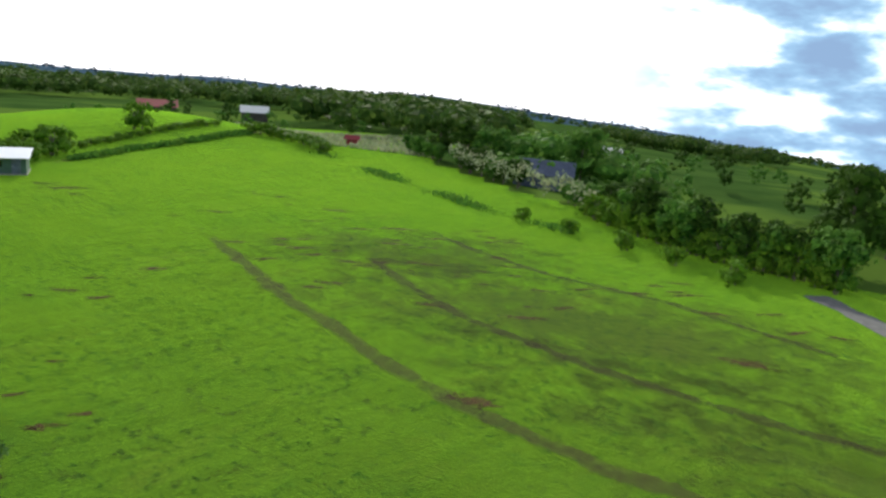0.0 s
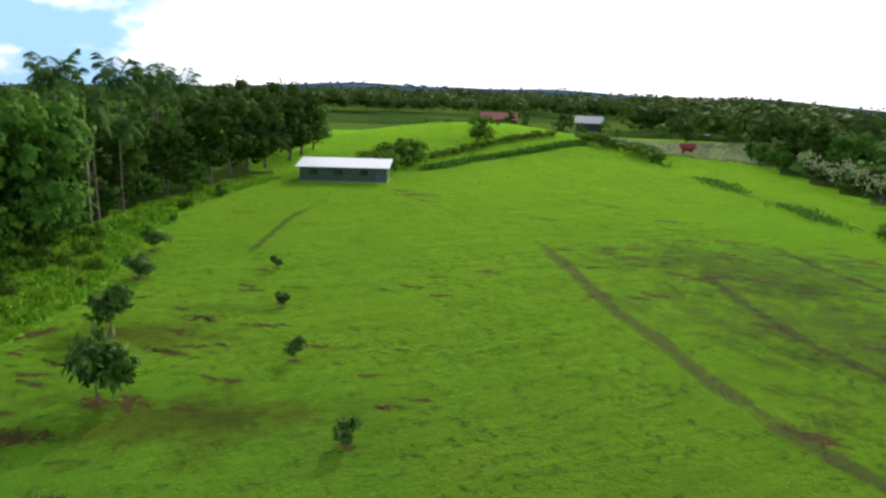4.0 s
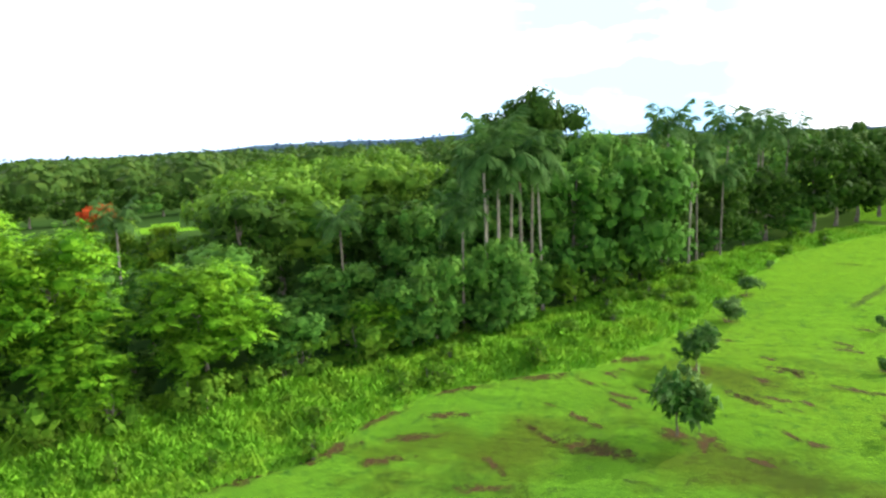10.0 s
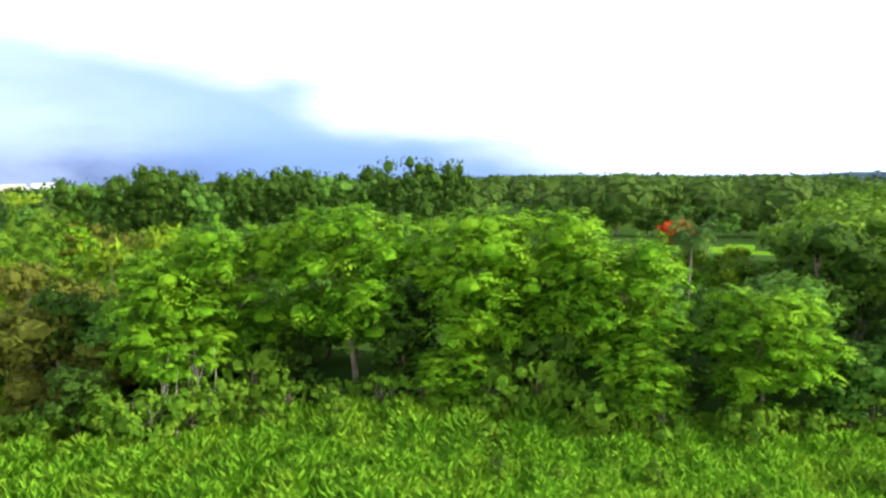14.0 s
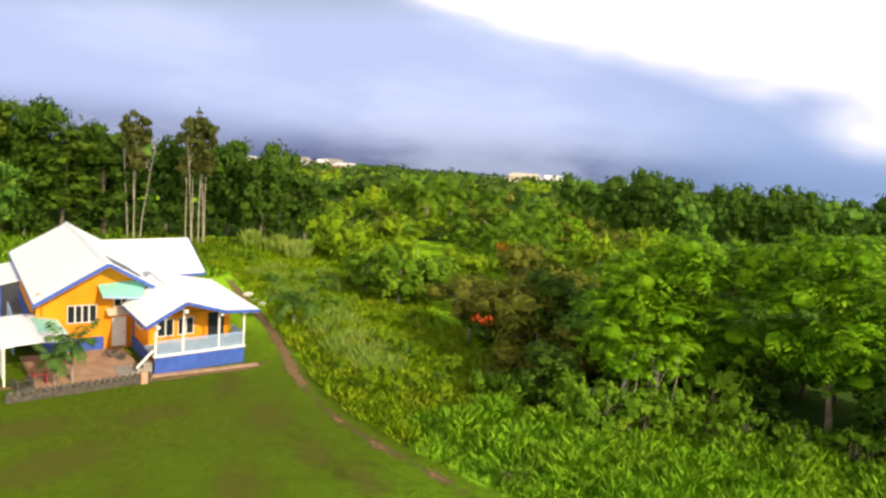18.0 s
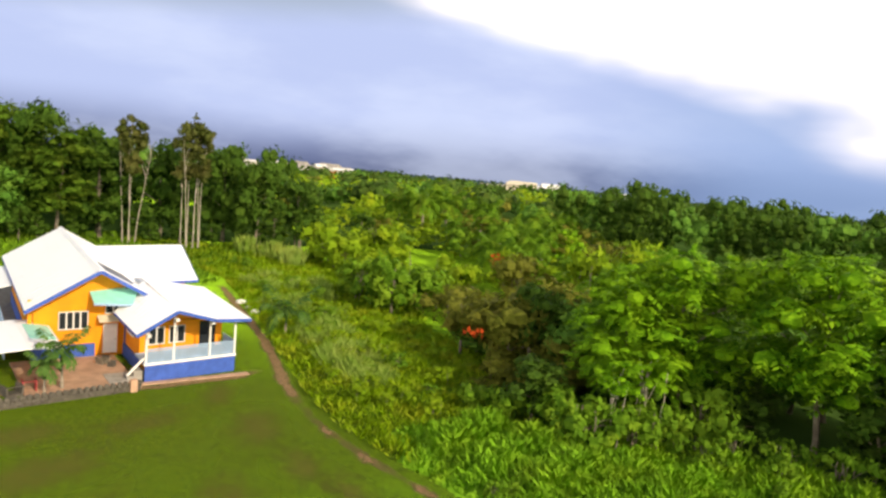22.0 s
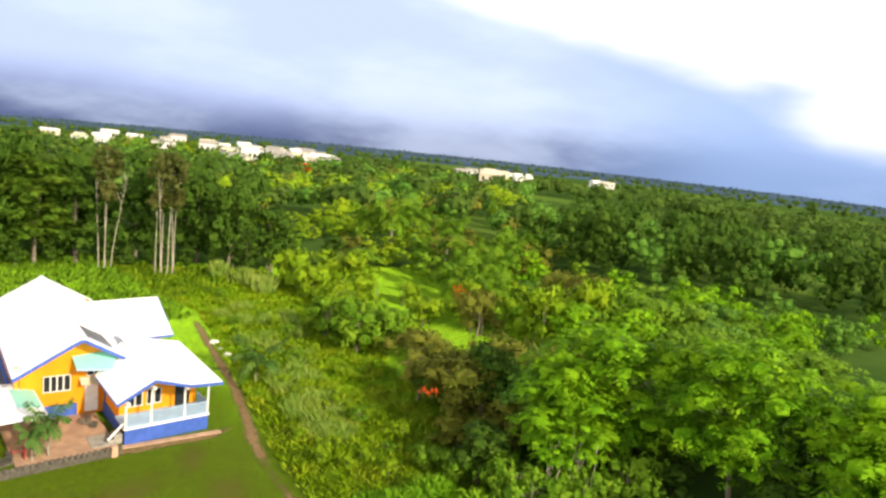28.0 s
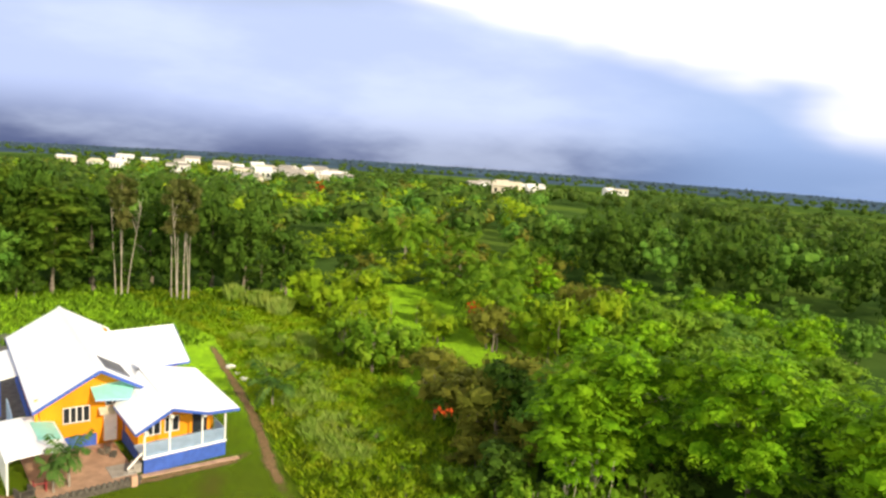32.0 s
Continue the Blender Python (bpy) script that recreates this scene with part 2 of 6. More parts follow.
def patch_mat(name, a, b, most=1.0, rag=2.2, grain=1.9):
    """Bare earth whose ragged rim lets the grass through."""
    k = Mat(name)
    att = k.node("ShaderNodeAttribute")
    att.attribute_name = "core"
    n = k.noise(grain, 7.0, 0.75)
    f = k.noise(6.0, 4.0, 0.7)
    hold = k.ramp(k.math("ADD", k.math("MULTIPLY", att.outputs["Fac"], 0.9), k.math("MULTIPLY", k.math("SUBTRACT", n, 0.5), rag)), 0.10, 0.80)
    hold = k.math("MULTIPLY", hold, most)
    c = k.mix(k.ramp(f, 0.3, 0.7), a, b)
    c = k.mix(k.math("MULTIPLY", k.ramp(k.noise(2.4, 3.0), 0.5, 0.7), 0.5), c, (0.06, 0.11, 0.012))
    k.surface(c, rough=0.95, bump=f, depth=0.05, spec=0.1)
    p = k.out.inputs[0].links[0].from_socket
    t = k.node("ShaderNodeBsdfTransparent")
    s = k.node("ShaderNodeMixShader")
    k.link(hold, s.inputs[0])
    k.link(t.outputs[0], s.inputs[1])
    k.link(p, s.inputs[2])
    k.link(s.outputs[0], k.out.inputs[0])
    return k.m


def roof_mat():
    """White-painted ribbed metal sheet with faint rain streaks."""
    k = Mat("white_roof_sheet")
    n = k.noise(0.7, 5.0, 0.6)
    s = k.noise(2.5, 4.0, 0.6, stretch=(1.0, 0.12, 1.0))
    c = k.mix(k.ramp(n, 0.35, 0.7), (0.86, 0.90, 0.96), (0.90, 0.94, 0.98))
    c = k.mix(k.math("MULTIPLY", k.ramp(s, 0.6, 0.8), 0.25), c, (0.60, 0.60, 0.56))
    return k.surface(c, rough=0.38, bump=s, depth=0.003, spec=0.5)


M_GROUND = ground_mat()
M_FARGROUND = far_ground_mat()
# distance haze is put into this bluish base colour
M_HAZEGROUND = plain_mat("haze_tinted_ground", (0.060, 0.105, 0.150), 0.95, var=0.35, scale=0.004, depth=0.0, spec=0.0)
M_EARTH = patch_mat("bare_earth", (0.072, 0.042, 0.016), (0.140, 0.078, 0.032), 0.80, 3.6)
M_TRACK = patch_mat("worn_track", (0.085, 0.066, 0.030), (0.130, 0.096, 0.048), 0.42, 3.4, 0.5)
M_DARKTURF = patch_mat("rough_turf", (0.034, 0.062, 0.006), (0.055, 0.080, 0.010), 0.22, 3.4, 0.7)
M_PALETURF = patch_mat("dry_turf", (0.130, 0.135, 0.022), (0.185, 0.150, 0.040), 0.45, 1.6, 0.8)
M_WORN = patch_mat("worn_turf", (0.085, 0.105, 0.006), (0.125, 0.120, 0.012), 0.44, 2.4, 0.30)
M_TIRED = patch_mat("tired_lawn", (0.062, 0.118, 0.006), (0.112, 0.150, 0.008), 0.78, 0.4, 0.12)
M_RUTTED = patch_mat("rutted_turf", (0.050, 0.080, 0.014), (0.098, 0.084, 0.028), 0.36, 2.8, 0.4)
M_FAINT = patch_mat("faint_track", (0.060, 0.052, 0.022), (0.095, 0.075, 0.034), 0.42, 4.0, 0.7)
M_GUM = leaf_mat("gum_leaf", (0.055, 0.080, 0.016), (0.095, 0.120, 0.030), (0.150, 0.165, 0.055), 0.1)
M_PATH = patch_mat("path_earth", (0.200, 0.120, 0.060), (0.340, 0.220, 0.125), 0.85, 2.2)
M_EDGE = patch_mat("edge_earth", (0.150, 0.105, 0.045), (0.260, 0.190, 0.090), 0.42, 4.0, 0.5)
M_ROOF = roof_mat()
M_TEAL = plain_mat("teal_roof_sheet", (0.26, 0.68, 0.60), 0.5, var=0.08)
M_ORANGE = plain_mat("orange_paint", (0.80, 0.285, 0.012), 0.75, var=0.10, scale=0.9)
M_BLUE = plain_mat("blue_paint", (0.035, 0.10, 0.42), 0.6, var=0.15)
M_PALEBLUE = plain_mat("pale_blue_paint", (0.30, 0.44, 0.62), 0.6, var=0.10)
M_WHITE = plain_mat("white_paint", (0.78, 0.78, 0.76), 0.55, var=0.06)
M_GLASS = plain_mat("dark_glass", (0.02, 0.025, 0.03), 0.08, var=0.1, depth=0.0)
M_PANEL = plain_mat("solar_glass", (0.018, 0.022, 0.03), 0.38, var=0.2, depth=0.0, spec=0.2)
M_PATIO = plain_mat("patio_paving", (0.46, 0.29, 0.20), 0.85, var=0.2, scale=1.2, depth=0.01)
M_STONE = plain_mat("grey_stone", (0.10, 0.09, 0.075), 0.9, var=0.35, scale=1.5, depth=0.03)
M_CONCRETE = plain_mat("weathered_concrete", (0.34, 0.32, 0.29), 0.9, var=0.2)
M_ASPHALT = plain_mat("grey_road", (0.16, 0.16, 0.15), 0.9, var=0.25)
M_GREENWALL = plain_mat("green_wall_sheet", (0.085, 0.150, 0.110), 0.7, var=0.15)
M_REDROOF = plain_mat("red_roof_sheet", (0.30, 0.035, 0.04), 0.6, var=0.15)
M_GREYROOF = plain_mat("grey_blue_roof", (0.12, 0.14, 0.20), 0.6, var=0.2)
M_CREAM = plain_mat("cream_render", (0.66, 0.60, 0.46), 0.8, var=0.1)
M_BARK = plain_mat("grey_bark", (0.20, 0.17, 0.13), 0.95, var=0.4, scale=2.5, depth=0.03)
M_PALEBARK = plain_mat("pale_bark", (0.33, 0.29, 0.23), 0.9, var=0.35, scale=1.5, depth=0.02)
M_WHITEBARK = plain_mat("white_bark", (0.42, 0.38, 0.31), 0.9, var=0.3, scale=1.5, depth=0.02)
M_BRIGHT = leaf_mat("bright_leaf", (0.044, 0.148, 0.008), (0.128, 0.330, 0.015), (0.258, 0.510, 0.030), 0.08)
M_MIDGREEN = leaf_mat("green_leaf", (0.046, 0.138, 0.020), (0.094, 0.240, 0.034), (0.172, 0.355, 0.054), 0.08)
M_DARK = leaf_mat("dark_leaf", (0.025, 0.064, 0.009), (0.048, 0.112, 0.015), (0.086, 0.170, 0.024), 0.06)
M_OLIVE = leaf_mat("olive_leaf", (0.084, 0.106, 0.014), (0.148, 0.168, 0.026), (0.208, 0.226, 0.042), 0.08)
M_LAYERED = leaf_mat("layered_leaf", (0.036, 0.090, 0.010), (0.075, 0.160, 0.016), (0.130, 0.230, 0.028), 0.12)
M_LIME = leaf_mat("lime_leaf", (0.080, 0.190, 0.016), (0.140, 0.290, 0.028), (0.220, 0.380, 0.045), 0.06)
M_SCRUB = leaf_mat("scrub_leaf", (0.100, 0.205, 0.011), (0.185, 0.325, 0.018), (0.285, 0.430, 0.034), 0.12)
M_SHRUBLEAF = leaf_mat("shrub_leaf", (0.058, 0.150, 0.012), (0.112, 0.250, 0.019), (0.190, 0.350, 0.034), 0.10)
M_PALMLEAF = leaf_mat("palm_leaf", (0.034, 0.095, 0.020), (0.075, 0.170, 0.036), (0.150, 0.260, 0.070), 0.04)
M_ORCHARD = leaf_mat("orchard_leaf", (0.030, 0.095, 0.016), (0.080, 0.190, 0.030), (0.300, 0.440, 0.150), 0.05)
M_TALLGRASS = leaf_mat("tall_grass", (0.150, 0.390, 0.024), (0.215, 0.490, 0.032), (0.300, 0.570, 0.050), 0.10)
M_RANK = leaf_mat("rank_growth", (0.160, 0.310, 0.010), (0.250, 0.420, 0.017), (0.370, 0.500, 0.050), 0.12)
M_DRYGRASS = leaf_mat("dry_grass", (0.135, 0.250, 0.032), (0.215, 0.350, 0.058), (0.330, 0.440, 0.115), 0.1)
M_FLOWER = leaf_mat("red_flower", (0.34, 0.045, 0.012), (0.50, 0.075, 0.02), (0.62, 0.12, 0.035), 0.0)
M_PALEBLOOM = leaf_mat("pale_bloom", (0.16, 0.24, 0.09), (0.32, 0.38, 0.20), (0.56, 0.58, 0.40), 0.05)
M_FARLEAF = leaf_mat("distant_leaf", (0.032, 0.076, 0.014), (0.058, 0.124, 0.022), (0.102, 0.185, 0.032), 0.12)
# blue-grey base colour paints the air's haze onto the farthest crowns
M_HAZEWOODS = plain_mat("haze_tinted_woods", (0.048, 0.088, 0.120), 0.95, var=0.25, scale=0.01)

# ---------------------------------------------------------------- mesh helpers
RNG = np.random.default_rng(7)


def as_mesh(name, verts, faces, material):
    me = bpy.data.meshes.new(name)
    me.from_pydata([tuple(map(float, v)) for v in verts], [], [tuple(map(int, f)) for f in faces])
    me.materials.append(material)
    return me


def part(name, bm, material, parent=None, label=""):
    """Links a bmesh or a ready mesh as one mesh object under a thing or a part."""
    if isinstance(bm, bmesh.types.BMesh):
        me = bpy.data.meshes.new(name)
        bm.to_mesh(me)
        bm.free()
        me.materials.append(material)
    else:
        me = bm
    ob = new(name, me)
    ob.parent = parent
    return tagged(ob, label)


def thing(name, m, label, category, group="", kind=""):
    ob = new(name)
    ob.matrix_world = m
    return tagged(ob, label, category, group, kind)


def box(x0, x1, y0, y1, z0, z1, bevel=0.012):
    bm = bmesh.new()
    bmesh.ops.create_cube(bm, size=1)
    for v in bm.verts:
        v.co = Vector(((x0 + x1) / 2 + v.co.x * (x1 - x0), (y0 + y1) / 2 + v.co.y * (y1 - y0), (z0 + z1) / 2 + v.co.z * (z1 - z0)))
    if bevel:
        bmesh.ops.bevel(bm, geom=list(bm.edges), offset=bevel, segments=1, affect="EDGES")
    return bm


def slab(corners, t):
    """A sheet of thickness t under a polygon given by its upper corners."""
    bm = bmesh.new()
    top = [bm.verts.new(c) for c in corners]
    low = [bm.verts.new((c[0], c[1], c[2] - t)) for c in corners]
    bm.faces.new(top)
    bm.faces.new(low[::-1])
    n = len(top)
    for i in range(n):
        bm.faces.new((top[i], low[i], low[(i + 1) % n], top[(i + 1) % n]))
    bmesh.ops.recalc_face_normals(bm, faces=bm.faces)
    return bm


def prism(poly, y0, y1):
    """A polygon in x, z drawn out along y."""
    bm = bmesh.new()
    a = [bm.verts.new((x, y0, z)) for x, z in poly]
    b = [bm.verts.new((x, y1, z)) for x, z in poly]
    bm.faces.new(a)
    bm.faces.new(b[::-1])
    n = len(a)
    for i in range(n):
        bm.faces.new((a[i], b[i], b[(i + 1) % n], a[(i + 1) % n]))
    bmesh.ops.recalc_face_normals(bm, faces=bm.faces)
    return bm


def beam(p, q, w, h):
    """A square bar from p to q."""
    p, q = Vector(p), Vector(q)
    bm = bmesh.new()
    bmesh.ops.create_cube(bm, size=1)
    d = q - p
    m = Matrix.Translation((p + q) / 2) @ d.to_track_quat("Y", "Z").to_matrix().to_4x4() @ Matrix.Diagonal((w, d.length, h, 1))
    bmesh.ops.transform(bm, matrix=m, verts=bm.verts)
    bmesh.ops.bevel(bm, geom=list(bm.edges), offset=min(w, h) * 0.1, segments=1, affect="EDGES")
    return bm


def tube(points, radii, sides=7):
    """Verts and faces of a tapered tube along points."""
    pts = [Vector(p) for p in points]
    verts, faces = [], []
    for i, p in enumerate(pts):
        d = (pts[min(i + 1, len(pts) - 1)] - pts[max(i - 1, 0)]).normalized()
        s = d.orthogonal().normalized()
        u = d.cross(s)
        for k in range(sides):
            a = 2 * math.pi * k / sides
            verts.append(p + (s * math.cos(a) + u * math.sin(a)) * radii[i])
    for i in range(len(pts) - 1):
        for k in range(sides):
            j = (k + 1) % sides
            faces.append((i * sides + k, i * sides + j, (i + 1) * sides + j, (i + 1) * sides + k))
    faces.append(tuple(range((len(pts) - 1) * sides, len(pts) * sides)))
    return verts, faces


def join(*pieces):
    verts, faces = [], []
    for v, f in pieces:
        o = len(verts)
        verts += list(v)
        faces += [tuple(i + o for i in q) for q in f]
    return verts, faces


def unit(v):
    return v / np.maximum(np.linalg.norm(v, axis=1, keepdims=True), 1e-6)


def leaves(pos, axis, normal, length, width):
    """Folded four-cornered leaves: each at pos, pointing along axis."""
    axis = unit(axis)
    side = unit(np.cross(axis, normal))
    nor = np.cross(side, axis)
    L, W = length[:, None], width[:, None]
    v = np.stack([pos, pos + axis * L * 0.45 + side * W - nor * W * 0.35, pos + axis * L - nor * L * 0.18, pos + axis * L * 0.45 - side * W - nor * W * 0.35], 1)
    return v.reshape(-1, 3)


def outward(v, d):
    """Turns each quad of v to face along d; gives the quads and soft normals that follow the crown's lobes."""
    q = np.array(v, float).reshape(-1, 4, 3)
    g = unit(np.cross(q[:, 2] - q[:, 0], q[:, 3] - q[:, 1]))
    back = (g * d).sum(1) < 0
    q[back] = q[back][:, ::-1]
    g[back] *= -1
    return q.reshape(-1, 3), np.repeat(unit(d + g * 0.12), 4, axis=0)


def quad_mesh(name, v, material, soft=None):
    """A mesh of loose quads from an array of 4 n corners, with soft normals along soft."""
    n = len(v) // 4
    if soft is not None:
        v, soft = outward(v, soft)
    me = bpy.data.meshes.new(name)
    me.vertices.add(4 * n)
    me.vertices.foreach_set("co", np.asarray(v, np.float32).ravel())
    me.loops.add(4 * n)
    me.loops.foreach_set("vertex_index", np.arange(4 * n, dtype=np.int32))
    me.polygons.add(n)
    me.polygons.foreach_set("loop_start", np.arange(0, 4 * n, 4, dtype=np.int32))
    me.polygons.foreach_set("loop_total", np.full(n, 4, np.int32))
    me.update(calc_edges=True)
    if soft is None:
        me.validate()
    else:
        me.normals_split_custom_set_from_vertices(soft.astype(np.float32).tolist())
    me.materials.append(material)
    return me


def fronds(rng, p, d, long, pairs=7):
    """Feathery sprays: each a bowed rib from p along d with paired leaflets."""
    m = len(p)
    h = unit(d * np.array([1, 1, 0.12]) + rng.normal(scale=0.28, size=(m, 3)))
    L = long * rng.uniform(0.7, 1.25, m)
    side = unit(np.cross(h, np.tile([0, 0, 1.0], (m, 1)) + rng.normal(scale=0.2, size=(m, 3))))
    out = []
    for t in np.linspace(0.12, 1.0, pairs):
        mid = p + h * (L * t)[:, None] + np.array([0, 0, 1]) * (L * (0.20 * t - 0.45 * t * t))[:, None]
        ln = L * (0.16 + 0.26 * math.sin(math.pi * min(t * 0.85 + 0.1, 1)))
        for s in (1, -1):
            ax = side * s + h * 0.6 + np.array([0, 0, -0.22]) + rng.normal(scale=0.10, size=(m, 3))
            out.append(leaves(mid, ax, np.tile([0, 0, 1.0], (m, 1)) + rng.normal(scale=0.15, size=(m, 3)), ln * 1.3, ln * 0.36).reshape(m, 4, 3))
    return np.concatenate(out).reshape(-1, 3)


def lobe_shells(c, lr, squash, ring=6, rows=3, inner=0.54):
    """The leafy inside of each lobe: uneven closed sheets of small faces just under the sprays, with their outward directions."""
    j, i, k = np.meshgrid(np.arange(rows + 1), np.arange(ring + 1), np.arange(len(c)), indexing="ij")
    up = np.radians(-75 + 160 * j / rows)
    a = 2 * math.pi * (i % ring) / ring + 0.35 * (j % 2)
    d = np.stack([np.cos(up) * np.cos(a), np.cos(up) * np.sin(a), np.sin(up)], -1)
    wob = 1 + 0.13 * np.sin(2.4 * (i % ring) + 1.7 * j + 2.1 * k) * np.cos(1.3 * j + k)
    p = c[k] + d * (lr[k] * inner * wob)[..., None] * np.array([1, 1, squash])
    q = np.stack([p[:-1, :-1], p[:-1, 1:], p[1:, 1:], p[1:, :-1]], 3).reshape(-1, 3)
    n = (d[:-1, :-1] + d[:-1, 1:] + d[1:, 1:] + d[1:, :-1]).reshape(-1, 3)
    return q, unit(n)


def crown_leaves(rng, radius, height, base, n, leaf, lobes=16, flat=0.55, droop=0.5, spread=5, shell=0.30, lobe=(0.30, 0.48), slim=1.0, feather=0.0, full=(6, 3)):
    """A crown from z = base to height: overlapping lobes, each covered with sprays of leaves, with gaps between."""
    a = rng.uniform(0, 2 * math.pi, lobes)
    q = rng.uniform(0, 1, lobes) ** 0.6
    mid = (base + height) / 2
    half = (height - base) / 2
    up = rng.uniform(-0.85, 0.9, lobes)
    rr = np.sqrt(np.clip(1 - up ** 2 * 0.8, 0.05, 1)) * radius * 0.78 * q
    c = np.stack([rr * np.cos(a), rr * np.sin(a), mid + up * half * 0.8], 1)
    lr = radius * rng.uniform(*lobe, lobes)
    pick = rng.choice(lobes, n // spread, p=lr ** 2 / (lr ** 2).sum())
    d = unit(rng.normal(size=(len(pick), 3)) + np.array([0, 0, 0.95 if feather else 0.35]))
    s = c[pick] + d * (lr[pick] * (1 - shell * rng.uniform(0, 1, len(pick)) ** 2))[:, None] * np.array([1, 1, flat + 0.2])
    s[:, 2] = np.maximum(s[:, 2], base * 0.75)
    core, core_d = lobe_shells(c, lr, flat + 0.2, *full) if full else (np.zeros((0, 3)), np.zeros((0, 3)))
    if feather:
        return np.concatenate([fronds(rng, s, d, feather, spread // 2), core]), c, np.concatenate([np.tile(d, (2 * (spread // 2), 1)), core_d])
    # a spray: leaves round one twig end, fanned outwards and hanging
    i = np.repeat(np.arange(len(s)), spread)
    tang = rng.normal(size=(len(i), 3))
    tang = unit(tang - (tang * d[i]).sum(1)[:, None] * d[i])
    out = unit(tang + d[i] * np.array([1, 1, 0.35]) * 0.45)
    out[:, 2] -= droop * rng.uniform(0.1, 1.0, len(i))
    nor = unit(d[i] + np.array([0, 0, 0.9]) + rng.normal(scale=0.35, size=(len(i), 3)))
    p = s[i] + rng.normal(scale=leaf * 0.22, size=(len(i), 3))
    ln = leaf * rng.uniform(0.7, 1.35, len(i))
    return np.concatenate([leaves(p, out, nor, ln, ln * rng.uniform(0.17, 0.27, len(i)) * slim), core]), c, np.concatenate([d[i], core_d])


def trunk_mesh(rng, height, r, tips, material, stems=1, lean=0.06, limb=0.45):
    """Tapered trunk or trunks with limbs to the given crown centres."""
    pieces = []
    for s in range(stems):
        off = np.array([0, 0]) if stems == 1 else rng.normal(scale=0.55, size=2)
        top = np.array([off[0] + rng.normal() * lean * height, off[1] + rng.normal() * lean * height, height])
        n = 6
        pts = []
        for i in range(n + 1):
            t = i / n
            w = rng.normal(scale=r * 0.45, size=2) * (0 < i < n)
            pts.append((off[0] + (top[0] - off[0]) * t ** 1.3 + w[0], off[1] + (top[1] - off[1]) * t ** 1.3 + w[1], -0.25 + (height + 0.25) * t))
        rad = [r * (1.35 if i == 0 else 1.0) * (1 - 0.75 * i / n) for i in range(n + 1)]
        pieces.append(tube(pts, rad, 7))
        if s == 0:
            for c in tips:
                h = min(max(c[2] - 2.2, height * limb), height * 0.9)
                k = h / height
                st = Vector((top[0] * k ** 1.3, top[1] * k ** 1.3, h))
                en = Vector(c)
                md = (st + en) / 2 + Vector((0, 0, 0.25))
                rb = r * 0.5 * (1 - 0.6 * k)
                pieces.append(tube([st, md, en], [rb, rb * 0.7, rb * 0.25], 5))
    v, f = join(*pieces)
    return as_mesh("trunk", v, f, material)


def make_tree(name, seed, label, category, leafmat, bark=None, radius=5.0, height=11.0, base=3.0, n=4200, leaf=0.75, trunk_r=0.28,
              stems=1, group="", **kw):
    rng = np.random.default_rng(seed)
    v, c, soft = crown_leaves(rng, radius, height, base, n, leaf, **kw)
    root = thing(name, Matrix.Identity(4), label, category, group)
    part("trunk", trunk_mesh(rng, height * 0.78, trunk_r, c[:9], bark or M_BARK, stems), None, root)
    part("crown", quad_mesh("crown", v, leafmat, soft), None, root)
    return root


def frond_quads(rng, root, heading, length, rise, fall, leaflets=15, leaf=0.75):
    """One pinnate palm frond: a bowed midrib with paired hanging leaflets."""
    t = np.linspace(0.08, 1, leaflets)
    h = np.array([math.cos(heading), math.sin(heading), 0])
    mid = root + h * (length * t * (1 - 0.25 * t ** 2))[:, None] + np.array([0, 0, 1]) * (rise * t - fall * t ** 2)[:, None]
    tang = unit(np.gradient(mid, axis=0))
    side = np.array([-h[1], h[0], 0])
    out = []
    ln = leaf * (0.45 + 1.1 * np.sin(math.pi * np.clip(t * 0.92, 0, 1)))
    for s in (1, -1):
        ax = side * s + tang * 0.55 + np.array([0, 0, -0.45]) + rng.normal(scale=0.12, size=(leaflets, 3))
        out.append(leaves(mid, ax, np.cross(tang, side * s) * s + np.array([0, 0, 0.3]), ln, ln * 0.07 + 0.025))
    rib = np.stack([mid[:-1] + side * 0.03, mid[1:] + side * 0.02, mid[1:] - side * 0.02, mid[:-1] - side * 0.03], 1).reshape(-1, 3)
    return np.concatenate(out + [rib])


def make_palm(seed, label, height=11.0, fronds=15, length=2.8, trunk_r=0.125, bark=None, group="", leaf=0.85):
    rng = np.random.default_rng(seed)
    root = thing("palm_tree", Matrix.Identity(4), label, "palm", group)
    lean = rng.normal(scale=0.035 * height, size=2)
    n = 9
    pts = [(lean[0] * (i / n) ** 1.6, lean[1] * (i / n) ** 1.6, -0.2 + (height + 0.2) * i / n) for i in range(n + 1)]
    rad = [trunk_r * (1.5 if i == 0 else 1.0 + 0.08 * (i % 2)) * (1 - 0.3 * i / n) for i in range(n + 1)]
    v, f = tube(pts, rad, 8)
    part("trunk", as_mesh("trunk", v, f, bark or M_PALEBARK), None, root)
    top = np.array(pts[-1])
    shaft, sf = tube([top, top + np.array([0, 0, 0.55]), top + np.array([0, 0, 1.0])], [trunk_r * 1.05, trunk_r * 0.95, trunk_r * 0.4], 7)
    part("crownshaft", as_mesh("crownshaft", shaft, sf, M_PALMLEAF), None, root)
    q = []
    for i in range(fronds):
        a = 2 * math.pi * i * 0.381966 * 1.0 + rng.normal(scale=0.15)
        k = i / fronds
        q.append(frond_quads(rng, top + np.array([0, 0, 0.8]), a, length * rng.uniform(0.85, 1.1), length * (1.55 - 1.35 * k), length * (0.72 + 0.22 * k), leaf=leaf))
    part("fronds", quad_mesh("fronds", np.concatenate(q), M_PALMLEAF), None, root)
    return root


